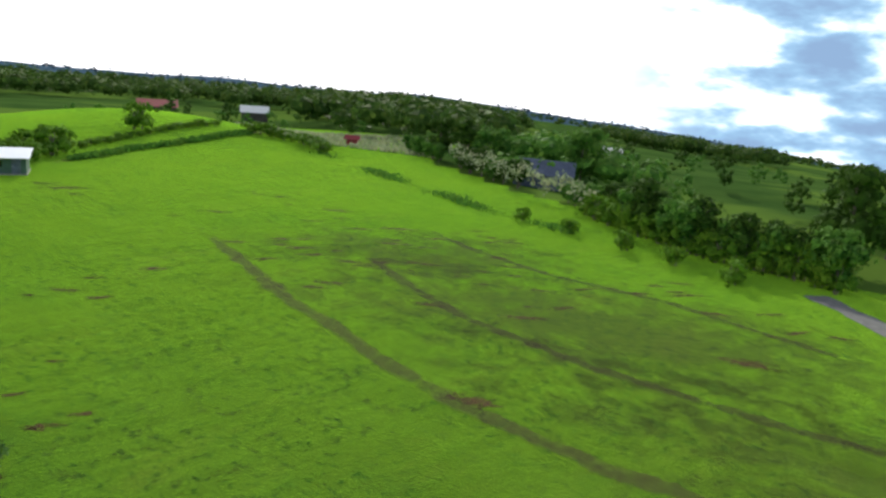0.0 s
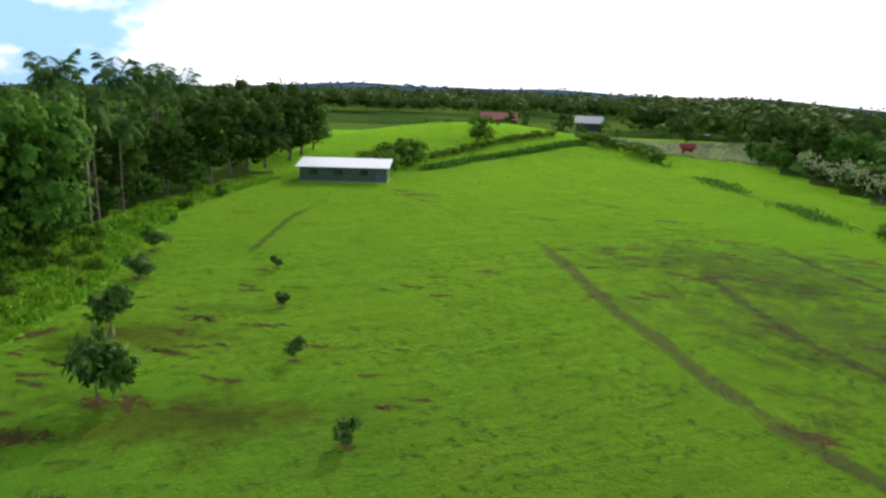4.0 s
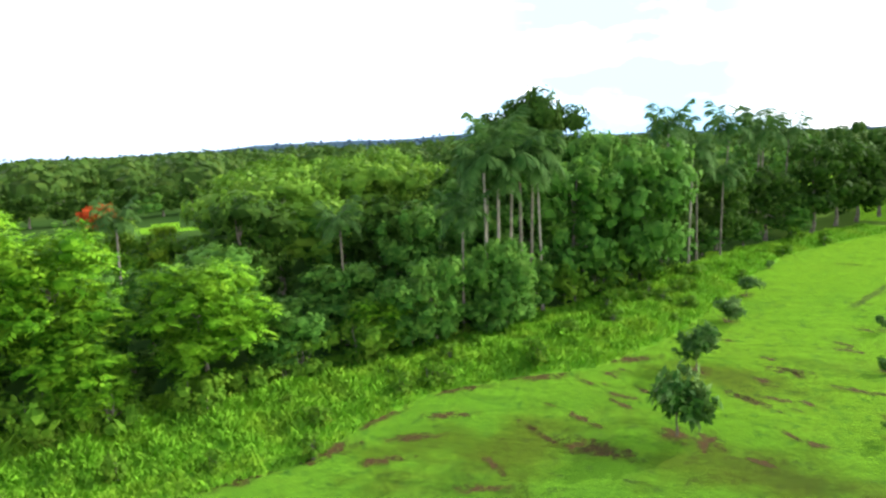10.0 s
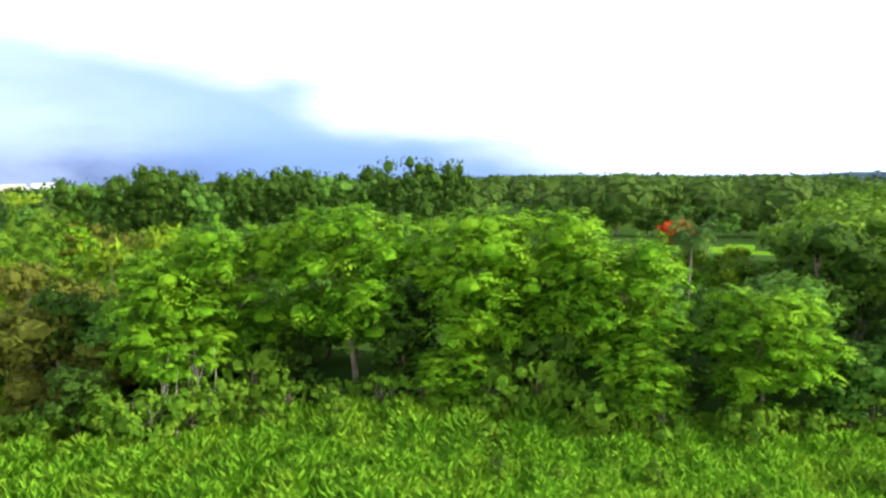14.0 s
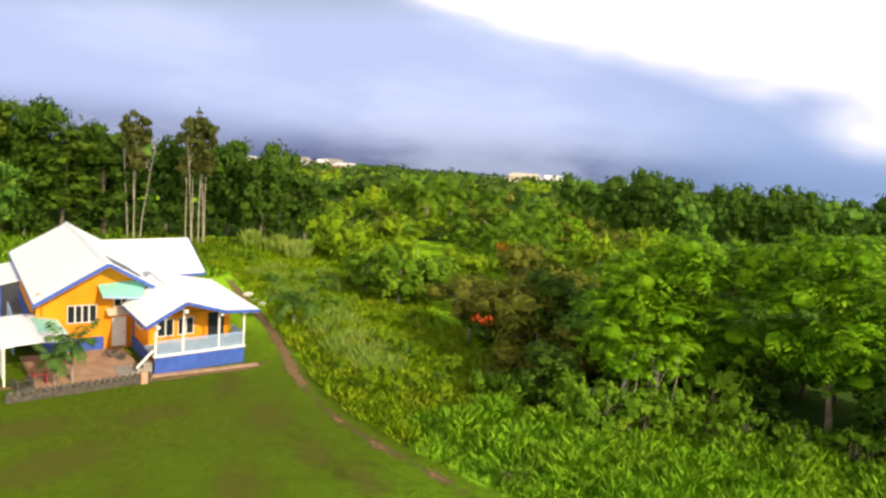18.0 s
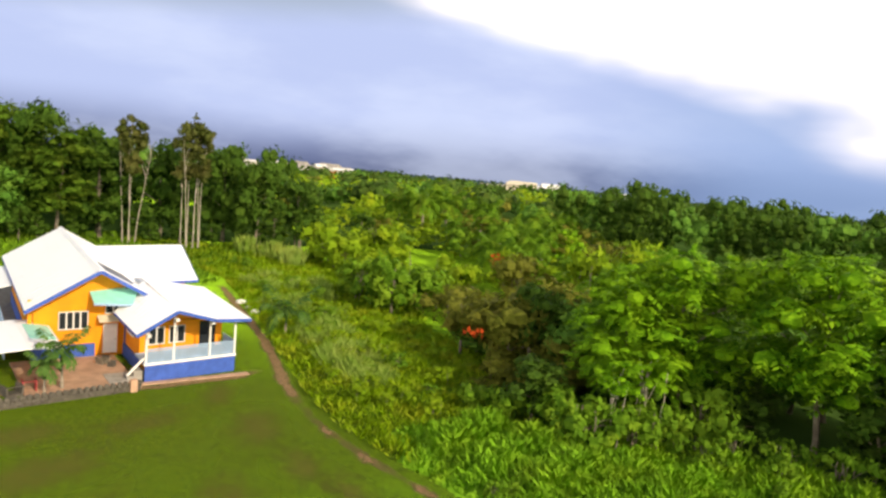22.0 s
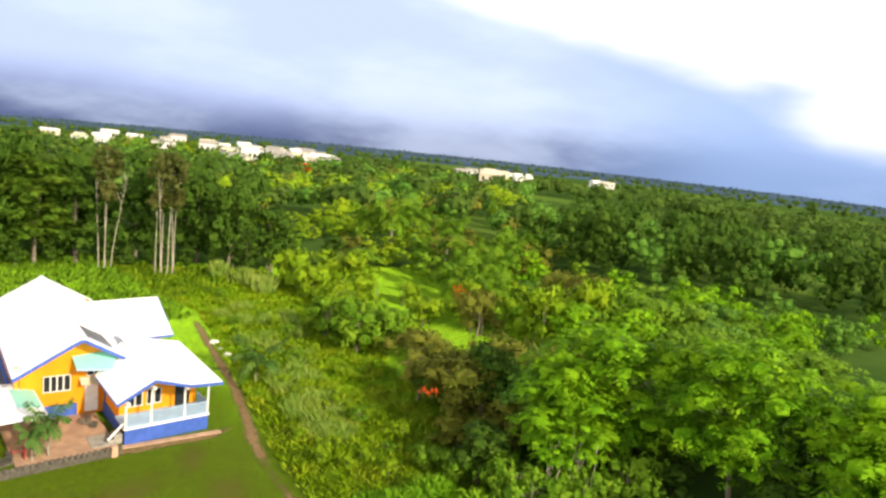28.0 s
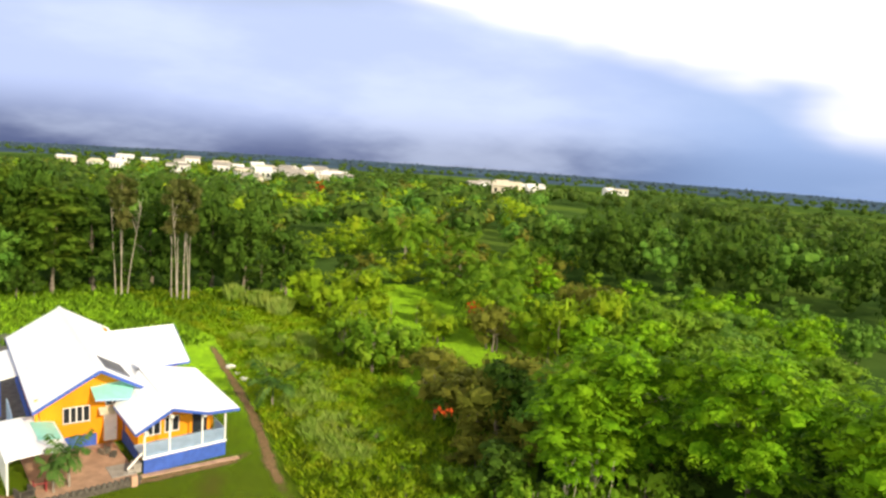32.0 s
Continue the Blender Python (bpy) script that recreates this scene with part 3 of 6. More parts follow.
def blades(rng, xy, z, height, width, lean=0.5):
    """Grass blades or stems standing at the places xy."""
    n = len(xy)
    p = np.column_stack([xy, z])
    a = rng.uniform(0, 2 * math.pi, n)
    ax = np.stack([np.cos(a) * lean * rng.uniform(0.2, 1.2, n), np.sin(a) * lean * rng.uniform(0.2, 1.2, n), np.ones(n)], 1)
    b = a + rng.uniform(0.8, 2.2, n)
    nor = np.stack([np.cos(b), np.sin(b), 0.4 * np.ones(n)], 1)
    return leaves(p, ax, nor, height, width)


def along(line, step):
    """Points each step metres along a polyline."""
    out = []
    for p, q in zip(line[:-1], line[1:]):
        p, q = np.array(p, float), np.array(q, float)
        n = max(1, int(np.linalg.norm(q - p) / step))
        out += [p + (q - p) * i / n for i in range(n)]
    return np.array(out + [np.array(line[-1], float)])


def inside(p, poly):
    x, y = p[:, 0], p[:, 1]
    r = np.zeros(len(p), bool)
    for (x0, y0), (x1, y1) in zip(poly, poly[1:] + poly[:1]):
        k = (y0 > y) != (y1 > y)
        with np.errstate(divide="ignore", invalid="ignore"):
            r ^= k & (x < (x1 - x0) * (y - y0) / (y1 - y0) + x0)
    return r


def scatter(rng, poly, n):
    q = np.array(poly, float)
    out = np.zeros((0, 2))
    while len(out) < n:
        p = rng.uniform(q.min(0), q.max(0), (n * 2, 2))
        out = np.concatenate([out, p[inside(p, poly)]])
    return out[:n]


# ---------------------------------------------------------------- ground
def bell(x, y, cx, cy, sx, sy, turn=0.0):
    c, s = math.cos(turn), math.sin(turn)
    u, v = (x - cx) * c + (y - cy) * s, -(x - cx) * s + (y - cy) * c
    return np.exp(-(u / sx) ** 2 - (v / sy) ** 2)


def ground_z(x, y):
    x, y = np.asarray(x, float), np.asarray(y, float)
    r = np.hypot(x, y)
    far = np.clip((r - 150) / 250, 0, 1)
    z = 4.2 * bell(x, y, 133, -76, 27, 20, 0.3)
    lump = np.sin(x * 0.021 + 1.3) * np.cos(y * 0.017 + 0.4) + 0.5 * np.sin(x * 0.047) * np.cos(y * 0.041 + 1.0)
    # a line of hills closes the south and east, their haze painted blue
    a = np.arctan2(-x, y)
    hill = (14 + 8 * np.sin(a * 9.0 + 0.6) + 5 * np.sin(a * 23.0 + 1.9) + 2 * np.sin(a * 51.0)) * np.clip((r - 2100) / 900, 0, 1) * np.clip((-a - 0.75) / 0.35, 0, 1) * np.clip((4300 - r) / 800, 0, 1)
    # the land falls away faster towards the coast in the south-west
    w = np.mod(-a, 2 * math.pi)
    fall = np.clip((w - 2.42) / 0.58, 0, 1) * np.clip((4.6 - w) / 0.8, 0, 1)
    z = z + hill * (1 - 0.7 * fall) - 0.040 * fall * np.maximum(r - 130, 0) - 1.6 * bell(x, y, 63, -105, 22, 11, -0.4)
    # the field lies on a broad rise: the land falls gently away on all sides
    return z + far * lump * 1.6 - 0.0445 * np.maximum(r - 130, 0)


WOODFLOOR = [(102, -26), (88, -11), (74, -1.5), (62, 6), (54, 12), (46, 19), (39, 24), (33, 31), (27, 38), (20, 43.5), (10, 45), (12, 60), (28, 100), (28, 170), (260, 170), (260, -10), (125, -28)]
SOUTHWOOD = [(13, -70.5), (24, -72), (35, -76), (46, -83), (57, -88), (70, -93), (80, -98), (78, -104), (55, -98), (34, -88), (10, -82)]
SOUTHVALE = [(8, -73), (16, -74), (36, -82), (58, -92), (80, -100), (100, -110), (110, -200), (0, -200), (-30, -160), (-10, -90)]
NORTHWOOD = [(-140, 101), (-60, 99), (-20, 106), (-10, 118), (-16, 160), (-140, 170)]


def build_ground():
    rings = np.concatenate([np.linspace(0, 130, 40), np.geomspace(135, 4600, 60)])
    sec = 192
    verts, faces = [], []
    for r in rings:
        a = np.linspace(0, 2 * math.pi, sec, endpoint=False)
        x, y = r * np.cos(a), r * np.sin(a)
        z = ground_z(x, y)
        verts += list(zip(x, y, z))
    for i in range(len(rings) - 1):
        for k in range(sec):
            j = (k + 1) % sec
            faces.append((i * sec + k, (i + 1) * sec + k, (i + 1) * sec + j, i * sec + j))
    me = as_mesh("ground", verts, faces, M_GROUND)
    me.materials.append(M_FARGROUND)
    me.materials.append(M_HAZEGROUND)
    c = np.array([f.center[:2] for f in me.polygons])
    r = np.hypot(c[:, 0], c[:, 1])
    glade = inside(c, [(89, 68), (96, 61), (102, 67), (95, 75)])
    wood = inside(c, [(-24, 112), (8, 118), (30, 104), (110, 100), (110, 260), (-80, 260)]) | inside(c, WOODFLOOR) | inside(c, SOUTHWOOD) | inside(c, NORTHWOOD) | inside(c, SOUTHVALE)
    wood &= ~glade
    # faces past 1150 m take the colour with haze painted in
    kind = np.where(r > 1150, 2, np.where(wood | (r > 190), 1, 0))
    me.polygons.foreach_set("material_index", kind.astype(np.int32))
    me.shade_smooth()
    tagged(new("ground", me), "bright green mown pasture with worn brown earth showing through", "ground", kind="structure")


build_ground()


def patch(name, cx, cy, rx, ry, turn, material, label, category, lift=0.012, group="bare patches"):
    """A thin ragged sheet lying on the turf; 'core' fades to its rim."""
    rng = random.Random(round(cx * 31 + cy * 17))
    verts, faces, core = [], [], []
    sec, rings = 28, 5
    wob = [1 + 0.35 * (rng.random() - 0.5) for _ in range(sec)]
    c, s = math.cos(radians(turn)), math.sin(radians(turn))
    verts.append((cx, cy, float(ground_z(cx, cy)) + lift))
    core.append(1.0)
    for i in range(1, rings + 1):
        for k in range(sec):
            a = 2 * math.pi * k / sec
            u, v = rx * wob[k] * i / rings * math.cos(a), ry * wob[k] * i / rings * math.sin(a)
            x, y = cx + u * c - v * s, cy + u * s + v * c
            verts.append((x, y, float(ground_z(x, y)) + lift))
            core.append(1 - i / rings)
    for k in range(sec):
        j = (k + 1) % sec
        faces.append((0, 1 + k, 1 + j))
        for i in range(rings - 1):
            faces.append((1 + i * sec + k, 1 + (i + 1) * sec + k, 1 + (i + 1) * sec + j, 1 + i * sec + j))
    me = as_mesh(name, verts, faces, material)
    at = me.attributes.new("core", "FLOAT", "POINT")
    at.data.foreach_set("value", core)
    return tagged(new(name, me), label, category, group, kind="structure")


def strip(name, line, width, material, label, category, lift=0.014):
    """A worn way along a line, fading to both sides."""
    p = along(line, 1.2)
    d = np.gradient(p, axis=0)
    d /= np.maximum(np.hypot(d[:, 0], d[:, 1])[:, None], 1e-6)
    side = np.stack([-d[:, 1], d[:, 0]], 1)
    verts, faces, core = [], [], []
    for i in range(len(p)):
        w = width * (1 + 0.25 * math.sin(i * 1.7) * math.sin(i * 0.6))
        for k, cv in ((-1, 0), (-0.5, 0.75), (0, 1), (0.5, 0.75), (1, 0)):
            q = p[i] + side[i] * k * w / 2
            verts.append((q[0], q[1], float(ground_z(q[0], q[1])) + lift))
            core.append(cv * min(1, (i + 0.3) / 3, (len(p) - i) / 3))
    for i in range(len(p) - 1):
        for k in range(4):
            faces.append((i * 5 + k, i * 5 + k + 1, i * 5 + 6 + k, i * 5 + 5 + k))
    me = as_mesh(name, verts, faces, material)
    at = me.attributes.new("core", "FLOAT", "POINT")
    at.data.foreach_set("value", core)
    return tagged(new(name, me), label, category, kind="structure")

# ---------------------------------------------------------------- worn ground
EARTH = "bare red-brown earth scraped through the mown grass"
for cx, cy, rx, ry, turn in ((36.1, -2.6, 1.4, 0.9, 10), (34.4, 2.2, 2.9, 1.1, 75), (48.9, -29.3, 1.5, 0.55, 60), (49.2, -24.9, 1.0, 0.4, 60), (45.0, -23.2, 1.2, 0.45, 60), (80.4, -38.0, 3.2, 0.9, 62),
                             (44.0, -10.6, 1.5, 0.5, 60), (46.1, -8.4, 1.0, 0.4, 60), (44.8, -6.2, 1.2, 0.5, 40), (46.8, -37.6, 1.5, 0.6, 60), (52.5, -38.8, 1.6, 0.5, 50), (48.0, -42.0, 1.8, 0.5, 50),
                             (58.0, -55.6, 2.2, 0.6, 40), (50.6, -51.4, 2.4, 0.5, 45), (48.6, -54.8, 2.8, 0.6, 42), (51.5, -42.6, 1.4, 0.4, 50), (44.8, -49.8, 1.8, 0.5, 45), (12.5, -46.0, 2.2, 0.9, 20),
                             (20.2, -29.2, 1.8, 0.9, 20), (38.9, -46.7, 2.6, 0.4, 35), (42.3, -42.5, 1.9, 0.4, 40), (34.2, 11.2, 2.2, 0.6, 115), (31.6, 11.8, 1.8, 0.6, 120), (37.2, 10.1, 2.0, 0.6, 110),
                             (29.8, 6.8, 1.6, 0.5, 100), (41.3, 1.4, 1.6, 0.5, 70), (34.2, -4.8, 1.0, 0.35, 60), (30.7, -13.3, 1.2, 0.35, 60), (69.9, -21.9, 1.6, 0.3, 62), (77.3, -17.5, 2.0, 0.4, 65)):
    patch("bare_patch", cx, cy, rx, ry, turn, M_EARTH, EARTH, "bare earth")
for cx, cy, rx, ry, turn, m in ((20, -45, 30, 15, 20, M_RUTTED), (4, -36, 22, 11, 5, M_RUTTED), (42, -48, 18, 10, 30, M_RUTTED)):
    patch("tired_turf", cx, cy, rx, ry, turn, m, "tired olive grass on the rutted side of the field", "grass", lift=0.0045, group="worn turf")
TURF = "patch of rough darker turf in the mown field"
for cx, cy, rx, ry, turn in ((36, -48, 9, 3, 35), (27, -37, 7, 2.5, 25), (28, 2, 6, 2.0, 70),
                             (33, -6, 5, 1.6, 60), (40, -57, 9, 2, 20), (17, -40, 7, 2, 15), (48, -9, 5, 1.5, 60), (30, 8, 5, 2, 100)):
    patch("rough_turf", cx, cy, rx, ry, turn, M_DARKTURF, TURF, "grass", lift=0.008, group="rough turf")
strip("worn_track", [(56.5, -38.6), (52.5, -37.3), (46, -35.2), (38.2, -32.4), (31.7, -30.9), (26, -29.2), (20, -28.2), (13, -28.0), (6, -29.0), (-4, -31)], 1.6, M_TRACK,
      "narrow worn track of grey-brown earth across the field", "track")
strip("worn_track", [(44, -45.5), (36, -41.5), (28, -38.8), (18, -37.8), (8, -38.5), (-4, -41)], 1.2, M_FAINT, "faint rutted track through the grass", "track")
strip("worn_track", [(47, -57), (40, -54.5), (31, -53), (21, -54), (9, -52)], 1.0, M_FAINT, "faint rutted track through the grass", "track")
strip("worn_track", [(60, -13.5), (66, -17), (73, -21), (78, -25)], 0.9, M_FAINT, "faint rutted track through the grass", "track")
for cx, cy, rx, ry, turn in ((47.5, 1.2, 2.4, 0.8, 115), (43.6, 6.2, 2.6, 0.7, 110), (41.0, 10.4, 2.6, 0.7, 120), (36.6, 13.4, 2.8, 0.7, 160), (32.0, 14.6, 2.4, 0.8, 150), (28.6, 17.6, 2.6, 0.8, 135)):
    patch("trampled_earth", cx, cy, rx, ry, turn, M_EARTH, "trampled brown earth beside the tall grass", "bare earth")
rp = random.Random(41)
for poly, n in (([(25, -36), (52, -34), (60, -52), (40, -66), (22, -58)], 46), ([(24, -12), (40, -14), (66, -12), (70, -20), (44, -24), (26, -20)], 10), ([(28, 3), (44, -3), (46, 2), (34, 12)], 14), ([(34, -4), (52, -4), (54, -12), (34, -13)], 18),
                ([(8, -50), (24, -52), (24, -62), (10, -58)], 8), ([(60, -40), (86, -34), (80, -52), (62, -60)], 12)):
    for cx, cy in scatter(np.random.default_rng(n), poly, n):
        size = rp.uniform(0.3, 1.0)
        patch("bare_patch", cx, cy, size * rp.uniform(1.0, 2.4), size * 0.5, rp.uniform(30, 65), M_EARTH, EARTH, "bare earth")
DRY = "dry yellowish patch in the house lawn"
for cx, cy, rx, ry, turn in ((-9, 41, 4.5, 2.2, 110), (-15, 40, 5, 2, 60), (-5.5, 36.5, 4, 1.5, 120), (-20, 37, 5, 2.2, 40), (-12.5, 45.5, 3.5, 1.4, 100), (-26, 36, 5, 2, 20), (-3, 34, 4, 1.5, 120), (-8, 31, 6, 2.4, 100), (-17, 33, 6, 2.4, 60), (-1, 29, 4, 2, 80), (-13, 27, 6, 2.2, 90), (-24, 30, 5, 2.4, 50)):
    patch("dry_turf", cx, cy, rx, ry, turn, M_PALETURF, DRY, "grass", lift=0.008, group="dry turf")
patch("tired_lawn", -16, 40, 36, 32, 20, M_TIRED, "tired olive lawn before the house", "grass", lift=0.004, group="worn turf")
for cx, cy, rx, ry, turn in ((34, 7, 11, 5, 118), (33, -4, 9, 4.5, 75), (45, -4, 8, 3.5, 70), (22, 18, 9, 4, 140)):
    patch("worn_turf", cx, cy, rx, ry, turn, M_WORN, "tired olive-brown turf in the mown grass", "grass", lift=0.005, group="worn turf")
strip("garden_path", [(-22, 78), (-18.2, 70), (-15.6, 64.6), (-12.9, 58.8), (-11.0, 54), (-9.2, 49), (-7.6, 45.4)], 1.1, M_PATH,
      "narrow earth path between lawn and scrub", "path")
strip("lawn_edge", [(-7.8, 45.8), (-6.2, 42.8), (-3.6, 39.4), (-0.6, 36), (1.8, 33.4)], 0.7, M_EDGE, "scuffed earth edge where lawn meets scrub", "path")
for cx, cy, rx, ry, turn in ((-2.6, 38.0, 1.5, 0.5, -50), (0.4, 35.0, 1.3, 0.5, -45), (-5.2, 41.2, 1.2, 0.45, -60)):
    patch("bare_patch", cx, cy, rx, ry, turn, M_PATH, "pale bare earth at the lawn's edge", "bare earth", lift=0.022)
strip("driveway", [(96, -44), (104, -58), (106, -72), (110, -86), (120, -98)], 2.2, M_TRACK, "grey gravel lane climbing past the knoll", "road", lift=0.03)
strip("lane", [(14, -66.5), (10, -63.2), (5, -58.5), (-3, -52)], 2.2, M_ASPHALT, "grey lane at the edge of the field", "road", lift=0.03)

# ---------------------------------------------------------------- house
HOUSE = pose(-17.3, 46.4, 0, 0, 0, 36.0)


def roof_sheet(name, corners, parent, material=None, label="", t=0.07, ribs=0):
    """A roof slope: a thin sheet with raised standing ribs from ridge to eave. Corners: ridge a, ridge b, eave b, eave a."""
    ob = part(name, slab(corners, t), material or M_ROOF, parent, label)
    a, b, c, d = [Vector(k) for k in corners]
    for i in range(ribs):
        k = (i + 0.5) / ribs
        p, q = a.lerp(b, k), d.lerp(c, k)
        part("rib", beam(p + Vector((0, 0, 0.004)), q + Vector((0, 0, 0.004)), 0.05, 0.012), material or M_ROOF, ob)
    return ob


def window_unit(parent, m, w, h, panes=2):
    """A framed window with dark glass and glazing bars, in the plane y = 0 of m."""
    holder = part("window", xf(box(-w / 2, w / 2, -0.03, 0.05, 0, h, 0.01), m), M_GLASS, parent, "dark glazed window in a white frame")
    for x0, x1, z0, z1 in ((-w / 2 - 0.05, w / 2 + 0.05, h, h + 0.05), (-w / 2 - 0.08, w / 2 + 0.08, -0.06, 0), (-w / 2 - 0.05, -w / 2, 0, h), (w / 2, w / 2 + 0.05, 0, h)):
        part("window_frame", xf(box(x0, x1, -0.09, 0.0, z0, z1), m), M_WHITE, holder)
    for i in range(1, panes):
        x = -w / 2 + w * i / panes
        part("mullion", xf(box(x - 0.045, x + 0.045, -0.085, -0.03, 0, h), m), M_WHITE, holder)
    return holder


def xf(bm, m):
    bmesh.ops.transform(bm, matrix=m, verts=bm.verts)
    return bm


def build_house():
    root = thing("house", HOUSE, "bright orange timber house with white metal roofs, blue trim and veranda", "house")
    P = lambda name, bm, mat, label="": part(name, bm, mat, root, label)
    # long main block, gable to the lawn
    XL, XR, XC, YF, YB, ZE, ZR = -6.0, 2.7, -1.65, 4.8, 24.4, 3.75, 6.2
    P("wall", prism([(XL + 0.7, 0), (XR - 0.4, 0), (XR - 0.4, 4.0), (XC, ZR - 0.18), (XL + 0.7, 4.05)], 6.3, YB - 1.0), M_ORANGE, "orange painted timber wall")
    P("wall_base", box(XL + 0.62, -1.6, 6.18, 6.6, 0.0, 0.95), M_BLUE, "blue painted wall base")
    P("wall_base", box(XL + 0.62, XL + 0.9, 6.3, YB - 1, 0, 0.95), M_BLUE)
    roof_sheet("roof", [(XC, YF, ZR), (XC, YB, ZR), (XL, YB, ZE), (XL, YF, ZE)], root, label="white ribbed metal roof slope", ribs=22)
    roof_sheet("roof", [(XC, YF, ZR), (XC, YB, ZR), (XR, YB, ZE), (XR, YF, ZE)], root, label="white ribbed metal roof slope", ribs=22)
    P("ridge_cap", prism([(XC - 0.22, ZR - 0.07), (XC, ZR + 0.06), (XC + 0.22, ZR - 0.07)], YF - 0.02, YB + 0.02), M_ROOF)
    for x in (XL, XR):
        P("barge_board", beam((XC, YF - 0.03, ZR - 0.12), (x, YF - 0.03, ZE - 0.12), 0.06, 0.22), M_BLUE, "blue barge board")
    P("fascia", beam((XL, YF, ZE - 0.14), (XL, YB, ZE - 0.14), 0.05, 0.18), M_BLUE)
    window_unit(root, pose(-2.95, 6.3, 2.05), 1.7, 1.1, 4)
    window_unit(root, pose(XL + 0.7, 12.0, 1.9, 0, 0, -90), 1.4, 1.2, 2)
    P("corner_board", box(-5.65, -5.4, 6.22, 6.3, 0.95, 4.1), M_ORANGE)
    door = P("door", box(-1.1, -0.2, 6.20, 6.30, 0.25, 2.25), M_WHITE, "plain white door")
    part("door_handle", box(-0.36, -0.30, 6.12, 6.20, 1.15, 1.22), M_CONCRETE, door)
    P("door_hood", slab([(-1.5, 6.3, 2.85), (0.1, 6.3, 2.85), (0.1, 5.5, 2.6), (-1.5, 5.5, 2.6)], 0.06), M_CREAM, "pale flat hood over the door")
    window_unit(root, pose(-0.5, 6.3, 3.0), 0.9, 0.55, 2)
    # gable vent pipe
    P("downpipe", beam((0.3, 6.2, 0.4), (0.3, 6.2, 5.0), 0.09, 0.09), M_BLUE)
    # cross wing
    WY0, WYC, WY1, WX0, WX1, WE, WR = 9.7, 14.6, 19.6, -1.6, 6.4, 4.25, 6.15
    P("wall", box(XR - 0.5, WX1 - 0.7, WY0 + 0.8, WY1 - 0.8, 0, 4.2, 0.02), M_ORANGE)
    P("gable", xf(prism([(WY0 + 0.8, 4.15), (WY1 - 0.8, 4.15), (WYC, WR - 0.15)], 0, 0.2), Matrix.Translation((WX1 - 0.7, 0, 0)) @ Matrix.Rotation(radians(90), 4, "Z")), M_ORANGE)
    roof_sheet("roof", [(WX0, WYC, WR), (WX1, WYC, WR), (WX1 + 0.1, WY0, WE), (WX0 + 3.6, WY0, WE)], root, label="white ribbed metal roof slope", ribs=10)
    roof_sheet("roof", [(WX0, WYC, WR), (WX1 - 1.6, WYC, WR), (WX1 - 1.6, WY1, WE), (WX0 + 3.6, WY1, WE)], root, label="white ribbed metal roof slope", ribs=10)
    P("barge_board", beam((WX1 + 0.06, WYC, WR - 0.12), (WX1 + 0.13, WY0, WE - 0.12), 0.06, 0.2), M_BLUE)
    P("fascia", beam((XR + 0.2, WY0 - 0.02, WE - 0.12), (WX1 + 0.1, WY0 - 0.02, WE - 0.12), 0.05, 0.18), M_BLUE)
    # veranda block
    P("wall", box(0.25, 6.0, 2.3, 9.6, 0, 3.15, 0.02), M_ORANGE, "orange painted timber wall")
    P("wall_base", box(0.17, 0.33, 2.3, 6.2, 0, 0.85), M_BLUE)
    window_unit(root, pose(0.25, 4.4, 1.95, 0, 0, -90), 1.5, 0.55, 2)
    window_unit(root, pose(1.35, 2.3, 1.75), 1.0, 1.05, 2)
    window_unit(root, pose(2.75, 2.3, 1.75), 1.0, 1.05, 2)
    # solid dark panel on the wall stands for the doorway's shaded inside
    P("side_door", box(4.35, 5.5, 2.22, 2.32, 1.0, 3.0), M_GLASS, "dark panel giving the shade inside the open veranda doorway")
    P("veranda_floor", box(-0.05, 6.2, -0.02, 2.3, 1.10, 1.24), M_PALEBLUE, "pale blue timber veranda floor")
    P("skirt", box(0.0, 6.15, 0.0, 0.12, 0.0, 1.10), M_BLUE, "blue boarded veranda skirt")
    P("skirt", box(6.05, 6.17, 0.12, 2.3, 0.0, 1.10), M_BLUE)
    P("skirt_cap", box(-0.08, 6.22, -0.07, 0.05, 1.06, 1.22), M_WHITE, "white skirting board")
    for x in (0.05, 1.85, 4.3, 6.1):
        top = 3.15 if x < 1 else 4.0 if x < 3 else 3.62
        P("post", box(x - 0.06, x + 0.06, 0.0, 0.12, 1.20, top), M_WHITE, "white veranda post")
        P("post_cap", box(x - 0.12, x + 0.12, -0.55, -0.3, top - 0.16, top + 0.02), M_WHITE)
    rail = P("railing", box(0.0, 6.15, 0.03, 0.09, 2.02, 2.09), M_PALEBLUE, "pale blue veranda railing")
    part("rail", box(0.0, 6.15, 0.03, 0.09, 1.28, 1.34), M_PALEBLUE, rail)
    for i in range(48):
        x = 0.1 + i * 0.1265
        part("baluster", box(x - 0.035, x + 0.035, 0.04, 0.08, 1.3, 2.04, 0), M_PALEBLUE, rail)
    side = P("railing", box(6.06, 6.12, 0.1, 2.3, 2.02, 2.09), M_PALEBLUE)
    for i in range(16):
        y = 0.2 + i * 0.13
        part("baluster", box(6.07, 6.11, y - 0.035, y + 0.035, 1.2, 2.04, 0), M_PALEBLUE, side)
    # veranda roof: gable to the lawn, its far slope easing out over the side
    FY = -0.75
    roof_sheet("roof", [(1.8, FY, 4.62), (1.8, 8.0, 4.75), (-0.75, 5.0, 3.35), (-0.75, FY, 3.28)], root, label="white ribbed metal veranda roof", ribs=12)
    roof_sheet("roof", [(1.8, FY, 4.62), (1.8, 9.6, 4.9), (4.4, 9.6, 4.15), (4.4, FY, 3.86)], root, label="white ribbed metal veranda roof", ribs=12)
